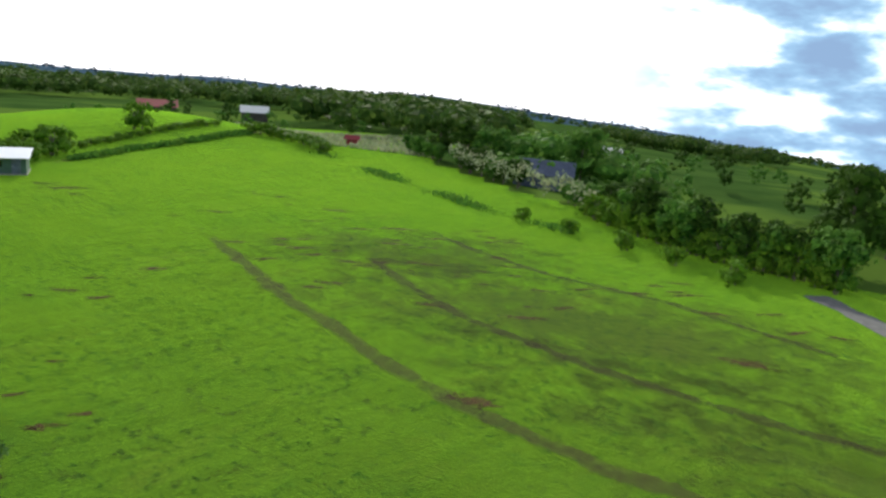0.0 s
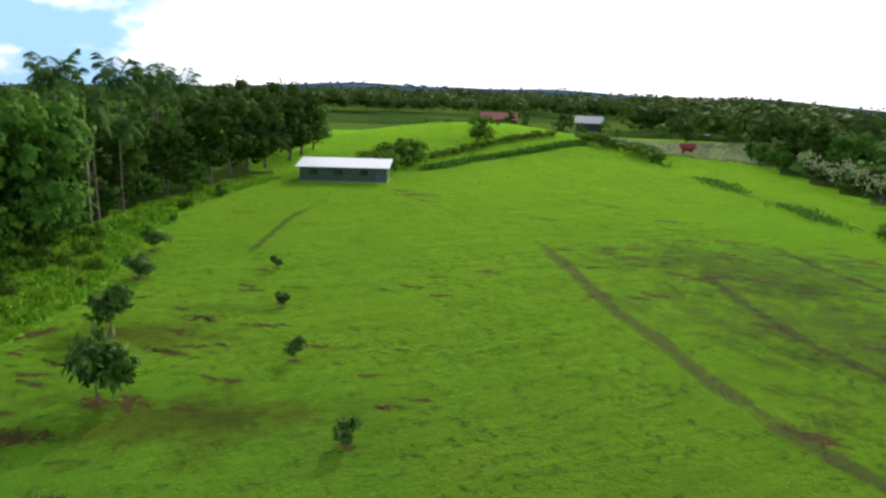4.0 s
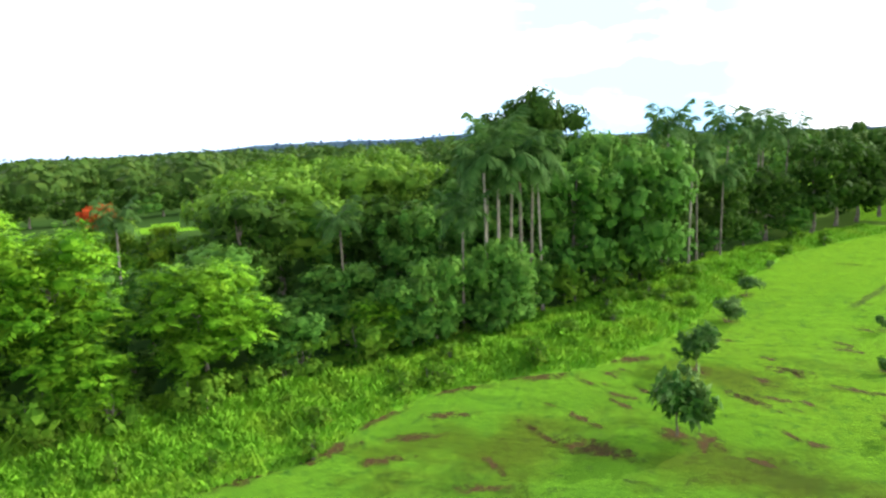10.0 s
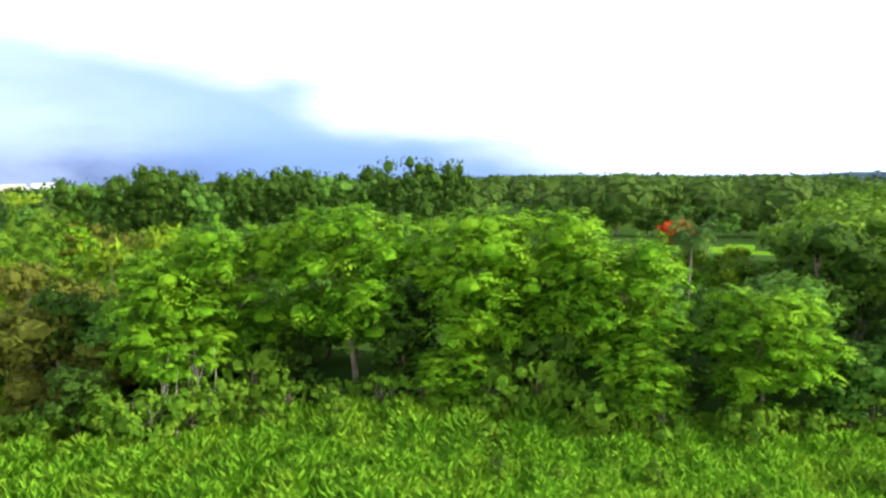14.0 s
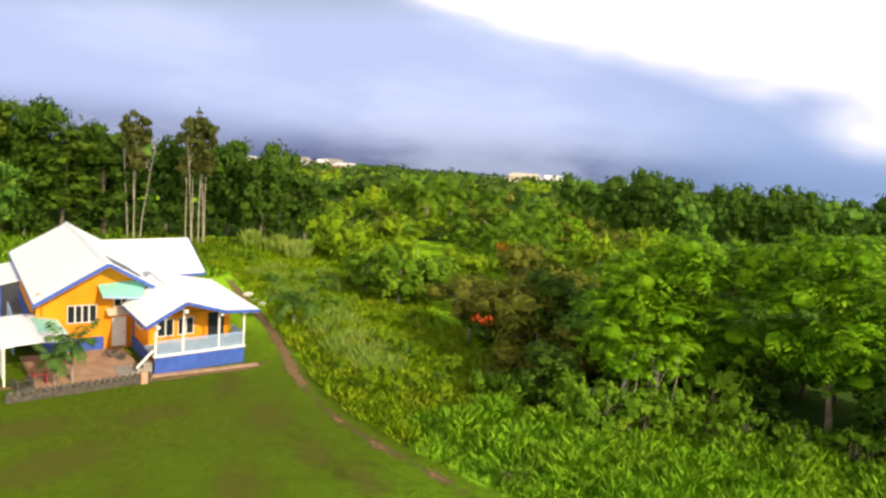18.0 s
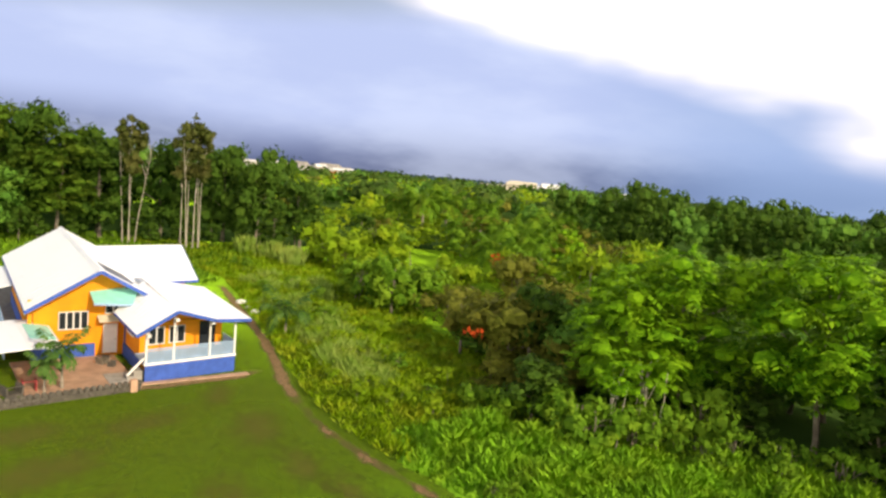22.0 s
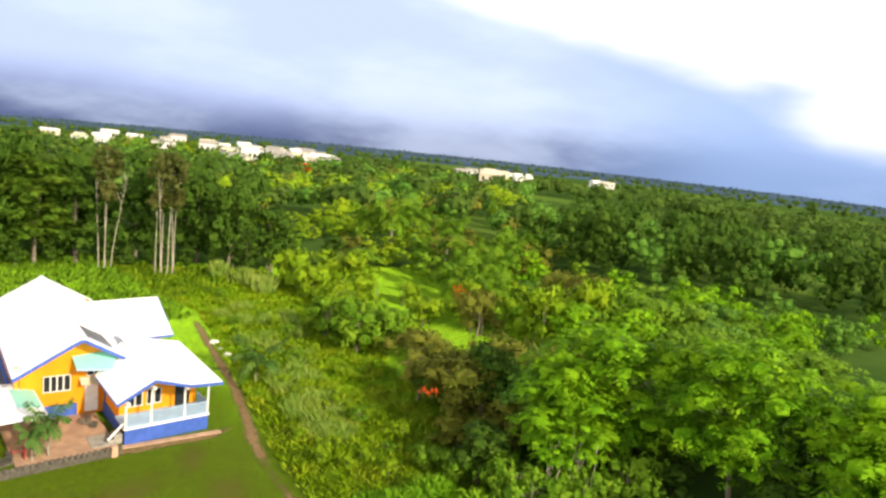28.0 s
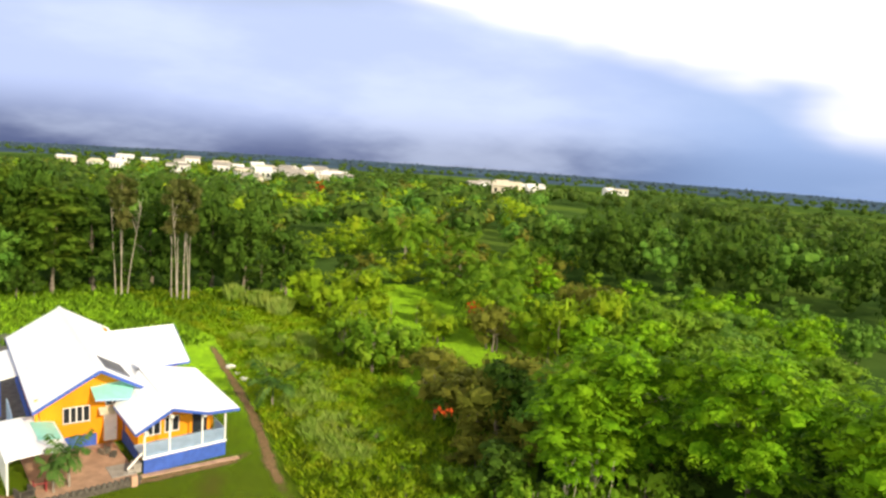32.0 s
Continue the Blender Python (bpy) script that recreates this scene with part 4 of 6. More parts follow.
    roof_sheet("roof", [(4.4, FY, 3.86), (4.4, 9.6, 4.15), (6.9, 9.2, 3.75), (6.9, FY, 3.70)], root, label="white ribbed metal veranda roof", ribs=12)
    for p, q in (((-0.75, 3.18), (1.8, 4.52)), ((1.8, 4.52), (4.4, 3.76)), ((4.4, 3.76), (6.9, 3.60))):
        P("barge_board", beam((p[0], FY - 0.03, p[1]), (q[0], FY - 0.03, q[1]), 0.06, 0.2), M_BLUE, "blue barge board")
    P("fascia", beam((-0.75, FY, 3.18), (-0.75, 5.0, 3.25), 0.05, 0.16), M_BLUE)
    P("gable", prism([(0.1, 3.2), (6.0, 3.2), (6.0, 3.5), (4.4, 3.72), (1.8, 4.48), (0.1, 3.55)], 2.32, 2.5), M_ORANGE)
    # small teal lean-to beside the gable
    roof_sheet("lean_to_roof", [(-2.0, 6.3, 4.5), (1.2, 6.3, 4.75), (0.3, 4.4, 3.95), (-2.0, 4.9, 4.05)], root, M_TEAL, "teal sheet lean-to roof", ribs=5)
    P("fascia", beam((-2.0, 4.88, 3.95), (0.3, 4.38, 3.86), 0.05, 0.14), M_PALEBLUE)
    # side canopy
    roof_sheet("side_canopy", [(XL + 0.1, 14.5, 3.4), (XL + 0.1, 22, 3.4), (XL - 1.3, 22, 3.1), (XL - 1.3, 14.5, 3.1)], root, label="white metal canopy along the side wall", ribs=8)
    for y in (15, 18.4, 21.6):
        P("post", box(XL - 1.2, XL - 1.1, y - 0.05, y + 0.05, 0, 3.05), M_BLUE)
    # louvred side screen
    P("screen", box(XL - 0.9, XL - 0.8, 7.2, 12.5, 0, 2.3), M_PALEBLUE, "pale blue side screen")
    steps = P("steps", box(-0.9, 0.0, 0.4, 1.2, 0, 0.33), M_CONCRETE, "pale concrete steps")
    part("tread", box(-0.55, 0.0, 0.4, 1.2, 0.33, 0.66), M_CONCRETE, steps)
    P("stair_rail", beam((-1.0, 0.25, 0.45), (0.0, 0.25, 1.5), 0.06, 0.14), M_WHITE, "white stair rail")
    return root


house = build_house()
# the old timber frame stands a little out of square
for ob in house.children_recursive:
    for v in ob.data.vertices:
        if v.co.x > 0:
            v.co.x *= 0.965
            v.co.y += 0.10 * v.co.x
        if v.co.y > 6.3:
            v.co.x += 0.05 * (v.co.y - 6.3)


def place(m):
    return HOUSE @ m


# solar water heater lying on the roof slope
panel = thing("solar_panel", place(Matrix.Translation((-0.25, 7.6, 5.33)) @ Matrix.Rotation(radians(29.4), 4, "Y")), "dark glazed solar panel lying on the white roof", "solar panel")
part("panel_glass", box(-0.9, 0.9, -1.5, 1.5, 0.10, 0.17, 0.01), M_PANEL, panel)
for x in (-0.93, -0.31, 0.31, 0.93):
    part("panel_frame", box(x - 0.03, x + 0.03, -1.53, 1.53, 0.08, 0.19, 0.005), M_GREYROOF, panel)
for y in (-1.53, 1.53):
    part("panel_frame", box(-0.93, 0.93, y - 0.03, y + 0.03, 0.08, 0.19, 0.005), M_GREYROOF, panel)
for x, y in ((-0.8, -1.2), (0.8, -1.2), (-0.8, 1.2), (0.8, 1.2)):
    part("bracket", box(x - 0.03, x + 0.03, y - 0.03, y + 0.03, -0.02, 0.1, 0), M_GREYROOF, panel)

# patio, low wall, carport
tagged(part("patio", xf(box(-6.6, -0.4, -1.0, 6.2, -0.05, 0.12, 0.02), HOUSE), M_PATIO), "reddish paved patio beside the house", "patio", kind="structure")
tagged(part("concrete_apron", xf(box(-1.0, 6.6, -0.55, 0.0, -0.05, 0.06, 0.02), HOUSE), M_PATIO), "narrow reddish apron round the veranda", "pavement", kind="structure")
tagged(part("patio_step", xf(box(-2.0, -0.4, 0.1, 2.0, 0.0, 0.16, 0.02), HOUSE), M_CONCRETE), "grey concrete landing before the veranda steps", "pavement", kind="structure")
low = thing("garden_wall", place(pose(-8.2, -2.0, 0)), "low rough grey stone wall edging the patio", "wall")
rs = random.Random(4)
stone_shapes = []
for k in range(6):
    bm = bmesh.new()
    bmesh.ops.create_icosphere(bm, subdivisions=1, radius=0.5)
    for v in bm.verts:
        v.co *= 1 + 0.3 * (rs.random() - 0.5)
    me = bpy.data.meshes.new("stone")
    bm.to_mesh(me)
    bm.free()
    me.materials.append(M_STONE)
    stone_shapes.append(me)
for i in range(21):
    for j in range(2):
        s = new("stone", stone_shapes[(i * 3 + j) % 6])
        s.parent = low
        s.matrix_basis = pose(i * 0.37 + 0.15 * j, 0.85 * i / 21 + rs.uniform(-0.05, 0.05), 0.15 + 0.27 * j, rs.uniform(0, 90), rs.uniform(0, 90), rs.uniform(0, 180)) @ Matrix.Diagonal((0.5, 0.45, 0.40, 1))
part("core", xf(box(0, 7.7, -0.16, 0.16, -0.05, 0.34, 0.03), Matrix.Rotation(0.11, 4, "Z")), M_STONE, low)
post = part("gatepost", box(7.0, 7.4, 0.4, 0.8, 0, 0.75, 0.03), M_PATIO, low, "squat reddish block pillar")

car = thing("carport", place(pose(-6.3, 4.6, 0)), "white sheet-roofed carport with a teal panel, beside the house", "carport")
arch = [(-1.9, 2.32), (-1.2, 2.46), (0, 2.54), (1.2, 2.46), (1.9, 2.32), (1.9, 2.24), (1.2, 2.38), (0, 2.46), (-1.2, 2.38), (-1.9, 2.24)]
part("roof", prism(arch, -4.0, 2.9), M_ROOF, car, "bowed white roof sheet")
part("roof_panel", xf(prism([(0.35, 2.57), (1.2, 2.50), (1.78, 2.385), (1.77, 2.345), (1.2, 2.462), (0.35, 2.53)], -1.8, 1.6), Matrix.Identity(4)), M_TEAL, car, "teal translucent roof panel")
for x, y in ((-1.75, -3.8), (1.75, -3.8), (-1.75, 2.7), (1.75, 2.7)):
    part("post", box(x - 0.05, x + 0.05, y - 0.05, y + 0.05, 0, 2.2), M_WHITE, car)
part("side_panel", box(-1.82, -1.76, -3.8, 2.7, 0.4, 2.1), M_WHITE, car)

strip("driveway", [(-46, 74), (-40, 67.5), (-34.5, 59), (-33.5, 50), (-37, 40)], 8.0, M_ASPHALT, "dark grey driveway beside the house", "road", lift=0.03)
strip("earth_margin", [(-31.2, 43.0), (-28.0, 42.2), (-24.2, 42.0), (-20.6, 43.6), (-16.9, 45.4), (-12.0, 49.2), (-11.4, 51.0)], 0.9, M_PATH, "bare earth margin along the wall and veranda foot", "path", lift=0.02)
for x, y, s in ((-17.7, 70.2, 0.55), (-15.6, 66.9, 0.5), (-16.6, 68.4, 0.3)):
    rock = new("rock", stone_shapes[int(s * 20) % 6].copy())
    rock.data.materials[0] = M_WHITE
    rock.matrix_world = pose(x, y, 0.12, 0, 0, s * 700) @ Matrix.Diagonal((s * 2, s * 1.3, s, 1))
    tagged(rock, "pale rounded boulder beside the garden path", "rock", "path boulders")

# things stored in front of the carport
for k, (x, y, w, h, mat, nm, lb) in enumerate(((-6.3, 0.4, 0.7, 0.75, M_REDROOF, "crate", "red plastic crate beside the carport"), (-7.2, 0.2, 0.9, 0.6, M_STONE, "cardboard_box", "grey weathered box by the low wall"),
                                               (-1.5, 4.4, 0.6, 0.45, M_BARK, "planter", "dark planter on the patio"), (-1.1, 3.6, 0.4, 0.35, M_STONE, "bucket", "dark bucket on the patio"))):
    o = thing(nm, place(pose(x, y, 0.0 if y < 2 else 0.12, 0, 0, 17 * k)), lb, nm.replace("_", " "))
    part("body", prism([(-w / 2, 0), (w / 2, 0), (w * 0.55, h), (w * 0.45, h), (w * 0.42, 0.1), (-w * 0.42, 0.1), (-w * 0.45, h), (-w * 0.55, h)], -w / 2, w / 2), mat, o)
    part("rim", box(-w * 0.57, w * 0.57, -w * 0.52, -w * 0.47, h - 0.06, h, 0.01), mat, o)

# ---------------------------------------------------------------- green shed
shed = thing("shed", Matrix.Translation((93.4, -34.2, 0)) @ Matrix.Rotation(math.atan2(-9.6, -5.1), 4, "Z"), "long green shed with a white sloping metal roof", "shed")
SL = 5.45
part("wall", box(-SL, SL, -2.0, 2.0, 0, 1.85, 0.03), M_GREENWALL, shed, "dull green boarded wall")
roof_sheet("roof", [(-SL - 0.4, 2.4, 2.45), (SL + 0.4, 2.4, 2.45), (SL + 0.4, -2.7, 1.95), (-SL - 0.4, -2.7, 1.95)][::1], shed, label="white metal roof sheet", ribs=20)
part("back_wall", prism([(-SL, 1.9), (SL, 1.9), (SL, 2.32), (-SL, 2.32)], 1.9, 2.0), M_GREENWALL, shed)
for x in (-3.6, -0.6, 2.6):
    w = part("window", box(x - 0.5, x + 0.5, -2.04, -1.98, 0.85, 1.5, 0.01), M_GLASS, shed)
    part("window_frame", box(x - 0.56, x + 0.56, -2.07, -2.02, 0.77, 0.85, 0.005), M_GREENWALL, w)
dr = part("door", box(4.0, 4.9, -2.05, -1.98, 0.05, 1.85, 0.01), M_GREYROOF, shed)
part("door_handle", box(4.1, 4.16, -2.1, -2.05, 0.9, 1.0, 0), M_WHITE, dr)
part("plinth", box(-SL - 0.1, SL + 0.1, -2.15, 2.1, -0.2, 0.12, 0.03), M_CONCRETE, shed)

# ---------------------------------------------------------------- trees of the wood
def stand(proto, x, y, scale=1.0, turn=0.0, tall=1.0):
    return copy_thing(proto, Matrix.Translation((x, y, float(ground_z(x, y)))) @ Matrix.Rotation(turn, 4, "Z") @ Matrix.Diagonal((scale, scale, scale * tall, 1)))


WOOD = "trees of the wood"
BRIGHT = [make_tree("broadleaf_tree", 11 + i, "broad feathery tree with bright green drooping leaves", "tree", M_BRIGHT, M_BARK, 5.2, 11.2, 1.9, 13000, 0.56,
                    0.20, group=WOOD, lobes=54, droop=0.55, spread=8, shell=0.12, flat=0.40, lobe=(0.18, 0.28), feather=0.80) for i in range(3)]
GREEN = [make_tree("broadleaf_tree", 31 + i, "dense mid-green tree of the wood", "tree", M_MIDGREEN, M_BARK, 4.8, 11.0, 1.0, 6200, 0.46,
                   0.22, group=WOOD, lobes=34, droop=0.35, spread=8, shell=0.16, lobe=(0.24, 0.40), slim=1.35) for i in range(3)]
DARK = [make_tree("broadleaf_tree", 51 + i, "dense dark green tree of the wood", "tree", M_DARK, M_BARK, 4.6, 12.5, 1.0, 5000, 0.48,
                  0.26, group=WOOD, lobes=34, droop=0.45, spread=8, shell=0.16, lobe=(0.24, 0.40), slim=1.35) for i in range(3)]
BRIGHTF = [make_tree("broadleaf_tree", 21 + i, "bright green tree further back in the wood", "tree", M_BRIGHT, M_BARK, 5.0, 11.0, 1.2, 1900, 0.74,
                     0.26, group=WOOD, lobes=24, droop=0.45, spread=6, shell=0.16, slim=1.35) for i in range(2)]
GREENF = [make_tree("broadleaf_tree", 41 + i, "mid-green tree further back in the wood", "tree", M_MIDGREEN, M_BARK, 4.8, 11.0, 1.0, 1800, 0.70,
                    0.26, group=WOOD, lobes=22, droop=0.45, spread=5, shell=0.16, slim=1.35) for i in range(3)]
DARKF = [make_tree("broadleaf_tree", 61 + i, "dark green tree further back in the wood", "tree", M_DARK, M_BARK, 4.6, 12.5, 1.0, 1800, 0.70,
                   0.30, group=WOOD, lobes=20, droop=0.45, spread=5, shell=0.16, slim=1.35) for i in range(3)]
LIME = [make_tree("spreading_tree", 71 + i, "flat-topped spreading tree with light green foliage", "tree", M_LIME, M_BARK, 5.6, 9.5, 3.0, 3600, 0.52,
                  0.24, group=WOOD, lobes=22, droop=0.3, spread=6, flat=0.25, shell=0.16, slim=1.3) for i in range(2)]
SHRUB = [make_tree("shrub", 111 + i, "rounded leafy green shrub", "shrub", M_SHRUBLEAF, M_BARK, 2.6, 3.6, 0.25, 900, 0.40,
                   0.10, stems=3, group="shrubs", lobes=12, droop=0.3, spread=6, shell=0.16, slim=1.3, full=(5, 3)) for i in range(2)]
OLIVE = [make_tree("shrub", 131 + i, "wide olive-brown shrub with arching twigs", "shrub", M_OLIVE, M_BARK, 3.6, 4.6, 0.3, 2400, 0.36,
                   0.12, stems=4, group="shrubs", lobes=14, droop=0.1, spread=7) for i in range(2)]
LSHRUB = [make_tree("shrub", 151 + i, "fresh yellow-green shrub among the scrub", "shrub", M_SCRUB, M_BARK, 2.4, 3.2, 0.2, 1000, 0.36,
                    0.09, stems=3, group="shrubs", lobes=12, droop=0.3, spread=6, full=(5, 3)) for i in range(2)]
PALM = [make_palm(171 + i, "tall palm with a pale grey trunk and arching fronds", 11.5 - i, 15, 3.0, bark=M_PALEBARK if i == 0 else M_BARK, group="palms") for i in range(3)]
SCRUBPALM = [make_palm(181 + i, "short palm with broad arching fronds", 2.6 + i * 1.4, 16, 3.4, 0.2, group="palms", leaf=1.1) for i in range(2)]
for k in SCRUBPALM:
    for ob in k.children:
        if ob.name.startswith("fronds"):
            ob.data.materials[0] = M_SHRUBLEAF
TALL = [make_tree("spreading_tree", 161 + i, "tall spreading tree with layered feathery foliage", "tree", M_LAYERED, M_BARK, 5.6, 16.0, 1.6, 12000, 0.56,
                  0.26, group=WOOD, lobes=46, droop=0.55, spread=8, shell=0.12, flat=0.35, lobe=(0.20, 0.32), feather=0.95) for i in range(2)]
PROTOS = TALL + BRIGHTF + GREENF + DARKF + BRIGHT + GREEN + DARK + LIME + SHRUB + OLIVE + LSHRUB + PALM + SCRUBPALM

rw = random.Random(21)
T = lambda: rw.uniform(0, 6.28)
# front rank, as it stands along the tall grass
for k, x, y, s, h in ((BRIGHT[0], 12.2, 47.0, 0.84, 1.06), (BRIGHT[1], 16.0, 47.5, 1.02, 1.04), (BRIGHT[2], 22.5, 43.0, 1.08, 1.06), (BRIGHT[0], 28.6, 38.0, 1.06, 1.06), (BRIGHT[2], 31.9, 35.4, 1.04, 1.06),
                      (BRIGHT[1], 34.0, 31.5, 0.98, 0.98), (BRIGHT[2], 37.0, 24.0, 0.82, 0.92), (GREEN[0], 41.6, 21.4, 0.62, 0.75), (BRIGHT[0], 31.5, 27.8, 0.62, 0.80), (BRIGHT[2], 25.5, 36.0, 0.55, 0.7),
                      (GREEN[0], 44.5, 27.5, 0.86, 0.85), (GREEN[1], 50.0, 21.0, 0.72, 0.72), (GREEN[2], 55.0, 14.8, 0.66, 0.66), (GREEN[0], 59.0, 10.4, 0.70, 0.72),
                      (GREEN[1], 63.5, 6.2, 1.0, 1.12), (GREEN[2], 67.5, 0.8, 1.02, 1.16), (GREEN[0], 72.0, 6.0, 1.10, 1.14), (DARK[0], 58.0, 20.0, 0.84, 0.9),
                      (DARK[1], 78.0, -1.5, 0.85, 0.95), (DARK[2], 84.0, -6.5, 0.80, 0.9), (DARK[0], 89.5, -12.0, 0.76, 0.86), (DARK[1], 94.5, -17.5, 0.86, 1.0),
                      (DARK[2], 99.5, -21.0, 0.84, 1.0), (DARK[0], 107.0, -27.5, 0.82, 0.95), (DARK[1], 112.5, -32.5, 0.84, 0.95), (DARK[2], 118.0, -36.0, 0.82, 0.9), (GREEN[1], 123.0, -39.5, 0.8, 0.9), (DARK[0], 79.5, 12.0, 1.1, 1.30), (DARK[1], 82.5, 9.5, 1.0, 1.32), (DARK[2], 77.0, 14.5, 0.9, 1.4), (DARK[1], 78.0, 11.5, 1.0, 1.40), (DARK[2], 103.0, -24.0, 0.9, 0.86),
                      (GREEN[1], 4.0, 60.0, 0.5, 0.5)):
    stand(k, x, y, s, T(), h)
STEMS = [make_tree("broadleaf_tree", 141 + i, "small tree on several bare pale stems", "tree", M_BRIGHT, M_WHITEBARK, 2.2, 6.6, 3.6, 1500, 0.42, 0.075,
                   stems=4, group=WOOD, lobes=16, droop=0.5, spread=8, shell=0.2, flat=0.4, lobe=(0.26, 0.4), feather=0.5) for i in range(2)]
for i, (x, y) in enumerate(((10.6, 42.6), (12.9, 43.4))):
    stand(STEMS[i % 2], x, y, 0.8 + 0.1 * i, T())
# palms of the wood's edge
for k, x, y, s in ((PALM[0], 52.0, 10.9, 0.98), (PALM[1], 53.5, 9.6, 1.08), (PALM[2], 55.0, 9.0, 1.14), (PALM[0], 56.5, 11.0, 1.06), (PALM[1], 57.0, 8.6, 1.04),
                   (PALM[2], 54.6, 11.6, 1.04), (PALM[0], 58.5, 8.0, 0.92), (PALM[2], 50.8, 12.4, 0.84), (PALM[1], 50.5, 21.0, 0.72), (PALM[0], 74.0, -3.4, 0.90), (PALM[1], 76.0, -4.2, 0.86), (PALM[2], 79.5, -6.6, 0.82), (PALM[0], 82.0, -1.4, 1.05), (PALM[1], 87.5, -7.5, 1.10),
                   (PALM[2], 93.5, -12.0, 1.10), (PALM[0], 46.0, 36.0, 0.72), (PALM[1], 98.0, -12.0, 1.05), (PALM[2], 90.0, -2.0, 1.12), (PALM[2], 104.0, -16.0, 1.05)):
    stand(k, x, y, s, T())
# second rank, lower and darker
for x, y in along([(8, 53), (18, 54), (26, 50), (33, 43.5), (39, 36.5), (43, 31)], 2.9):
    stand(rw.choice(GREENF + DARKF[:1]), x + rw.uniform(-1, 1), y + rw.uniform(-0.5, 2), rw.uniform(0.5, 0.66), T(), rw.uniform(0.85, 1.1))
# leafy growth round the palm trunks
for k, x, y, s, h in ((GREEN[2], 48.2, 13.7, 0.52, 1.15), (GREEN[0], 52.0, 10.4, 0.56, 1.15), (GREEN[1], 46.6, 14.9, 0.52, 0.95), (GREEN[2], 52.6, 9.8, 0.56, 0.95), (GREEN[0], 60.5, 12.6, 0.8, 0.95), (GREEN[1], 57.5, 18.0, 0.85, 0.95), (GREEN[0], 53.4, 9.6, 0.42, 0.8), (GREEN[1], 57.4, 8.6, 0.46, 0.9), (GREEN[2], 48.6, 14.6, 0.44, 0.8), (GREEN[0], 50.6, 10.8, 0.34, 0.8), (GREEN[1], 55.8, 12.8, 0.5, 1.0), (GREEN[2], 51.8, 13.9, 0.5, 1.0), (BRIGHT[1], 46.0, 17.0, 0.46, 0.8)):
    stand(k, x, y, s, T(), h)
# depth of the wood
placed = []


def free(x, y, d):
    if any((x - a) ** 2 + (y - b) ** 2 < d * d for a, b in placed):
        return False
    placed.append((x, y))
    return True


DISTANT = []


def fill(poly, n, kinds, smin, smax, gap, seed, tall=(0.85, 1.15)):
    rng = np.random.default_rng(seed)
    done = 0
    for x, y in scatter(rng, poly, n * 6):
        if done < n and free(x, y, gap):
            k = kinds[rng.integers(len(kinds))]
            size, turn, high = rng.uniform(smin, smax), rng.uniform(0, 6.28), rng.uniform(*tall)
            if math.hypot(x, y) > 103:
                DISTANT.append((k, x, y, size, turn, high))
            else:
                stand(k, x, y, size, turn, high)
            done += 1


fill([(60, 33), (68, 23), (98, 26), (99, 44), (72, 45)], 17, LIME, 1.1, 1.4, 7.4, 4, (0.80, 0.95))
fill([(50, 29), (62, 22), (70, 16), (96, 0), (112, -16), (125, -10), (120, 40), (92, 52), (70, 42), (58, 36)], 52, GREENF + GREENF + DARKF + LIME[:1], 0.66, 0.92, 6.6, 3, (0.8, 1.0))
fill([(33, 41), (41, 34), (48, 33), (66, 44), (58, 58), (46, 54)], 20, GREENF + BRIGHTF, 0.38, 0.5, 4.6, 18, (0.8, 1.0))
fill([(46, 54), (58, 58), (66, 44), (84, 58), (74, 74), (58, 72)], 26, SHRUB + LSHRUB[:1], 0.7, 1.05, 4.0, 19)
stand(LIME[0], 66.0, 53.0, 0.58, T(), 1.2)
fill([(8, 54), (26, 50), (50, 80), (44, 100), (24, 96), (14, 72)], 24, BRIGHTF + LIME + GREENF, 0.55, 0.8, 5.4, 5, (0.7, 0.9))
fill([(19, 122), (50, 110), (66, 100), (76, 104), (84, 118), (66, 150), (48, 168), (24, 160)], 50, DARKF + GREENF[:1], 0.92, 1.08, 5.8, 6, (0.95, 1.15))
fill([(100, 60), (150, 40), (180, 90), (120, 130)], 34, DARKF + GREENF, 0.48, 0.62, 7.0, 7, (0.7, 0.9))
# row of dark trees beyond the clearing
for i in range(16):
    stand(DARKF[i % 3], 86 + i * 3.4, 100 - i * 3.4, 0.66, T(), 0.66)
# tall wood behind the house
fill([(-120, 104), (-60, 99), (-26, 104), (-23, 120), (-36, 150), (-120, 155)], 62, DARKF + DARKF + GREENF[:2], 0.9, 1.15, 6.0, 8, (0.95, 1.18))
for x, y, s, h in ((-58, 97.5, 1.1, 1.32), (-50.5, 97.0, 1.05, 1.36), (-66, 99, 1.1, 1.3), (-45, 101, 0.9, 1.2), (-74, 98, 1.1, 1.3)):
    stand(DARK[int(-x) % 3], x, y, s, T(), h)
for k, x, y, s, h in ((TALL[0], -47.5, 95.5, 1.0, 1.0), (GREEN[0], -53.5, 92.5, 0.95, 0.95), (TALL[1], -56.0, 97.0, 1.04, 1.06), (TALL[0], -64.5, 95.0, 1.0, 1.04), (DARK[2], -43.5, 98.5, 0.95, 1.0)):
    stand(k, x, y, s, T(), h)
for x, y, s, h in ((-24.5, 102.5, 0.78, 1.25), (-19.0, 104.0, 0.72, 1.1), (-37.5, 103, 0.8, 1.3), (-30, 106, 0.85, 1.2)):
    stand(DARKF[int(-y) % 3], x, y, s, T(), h)
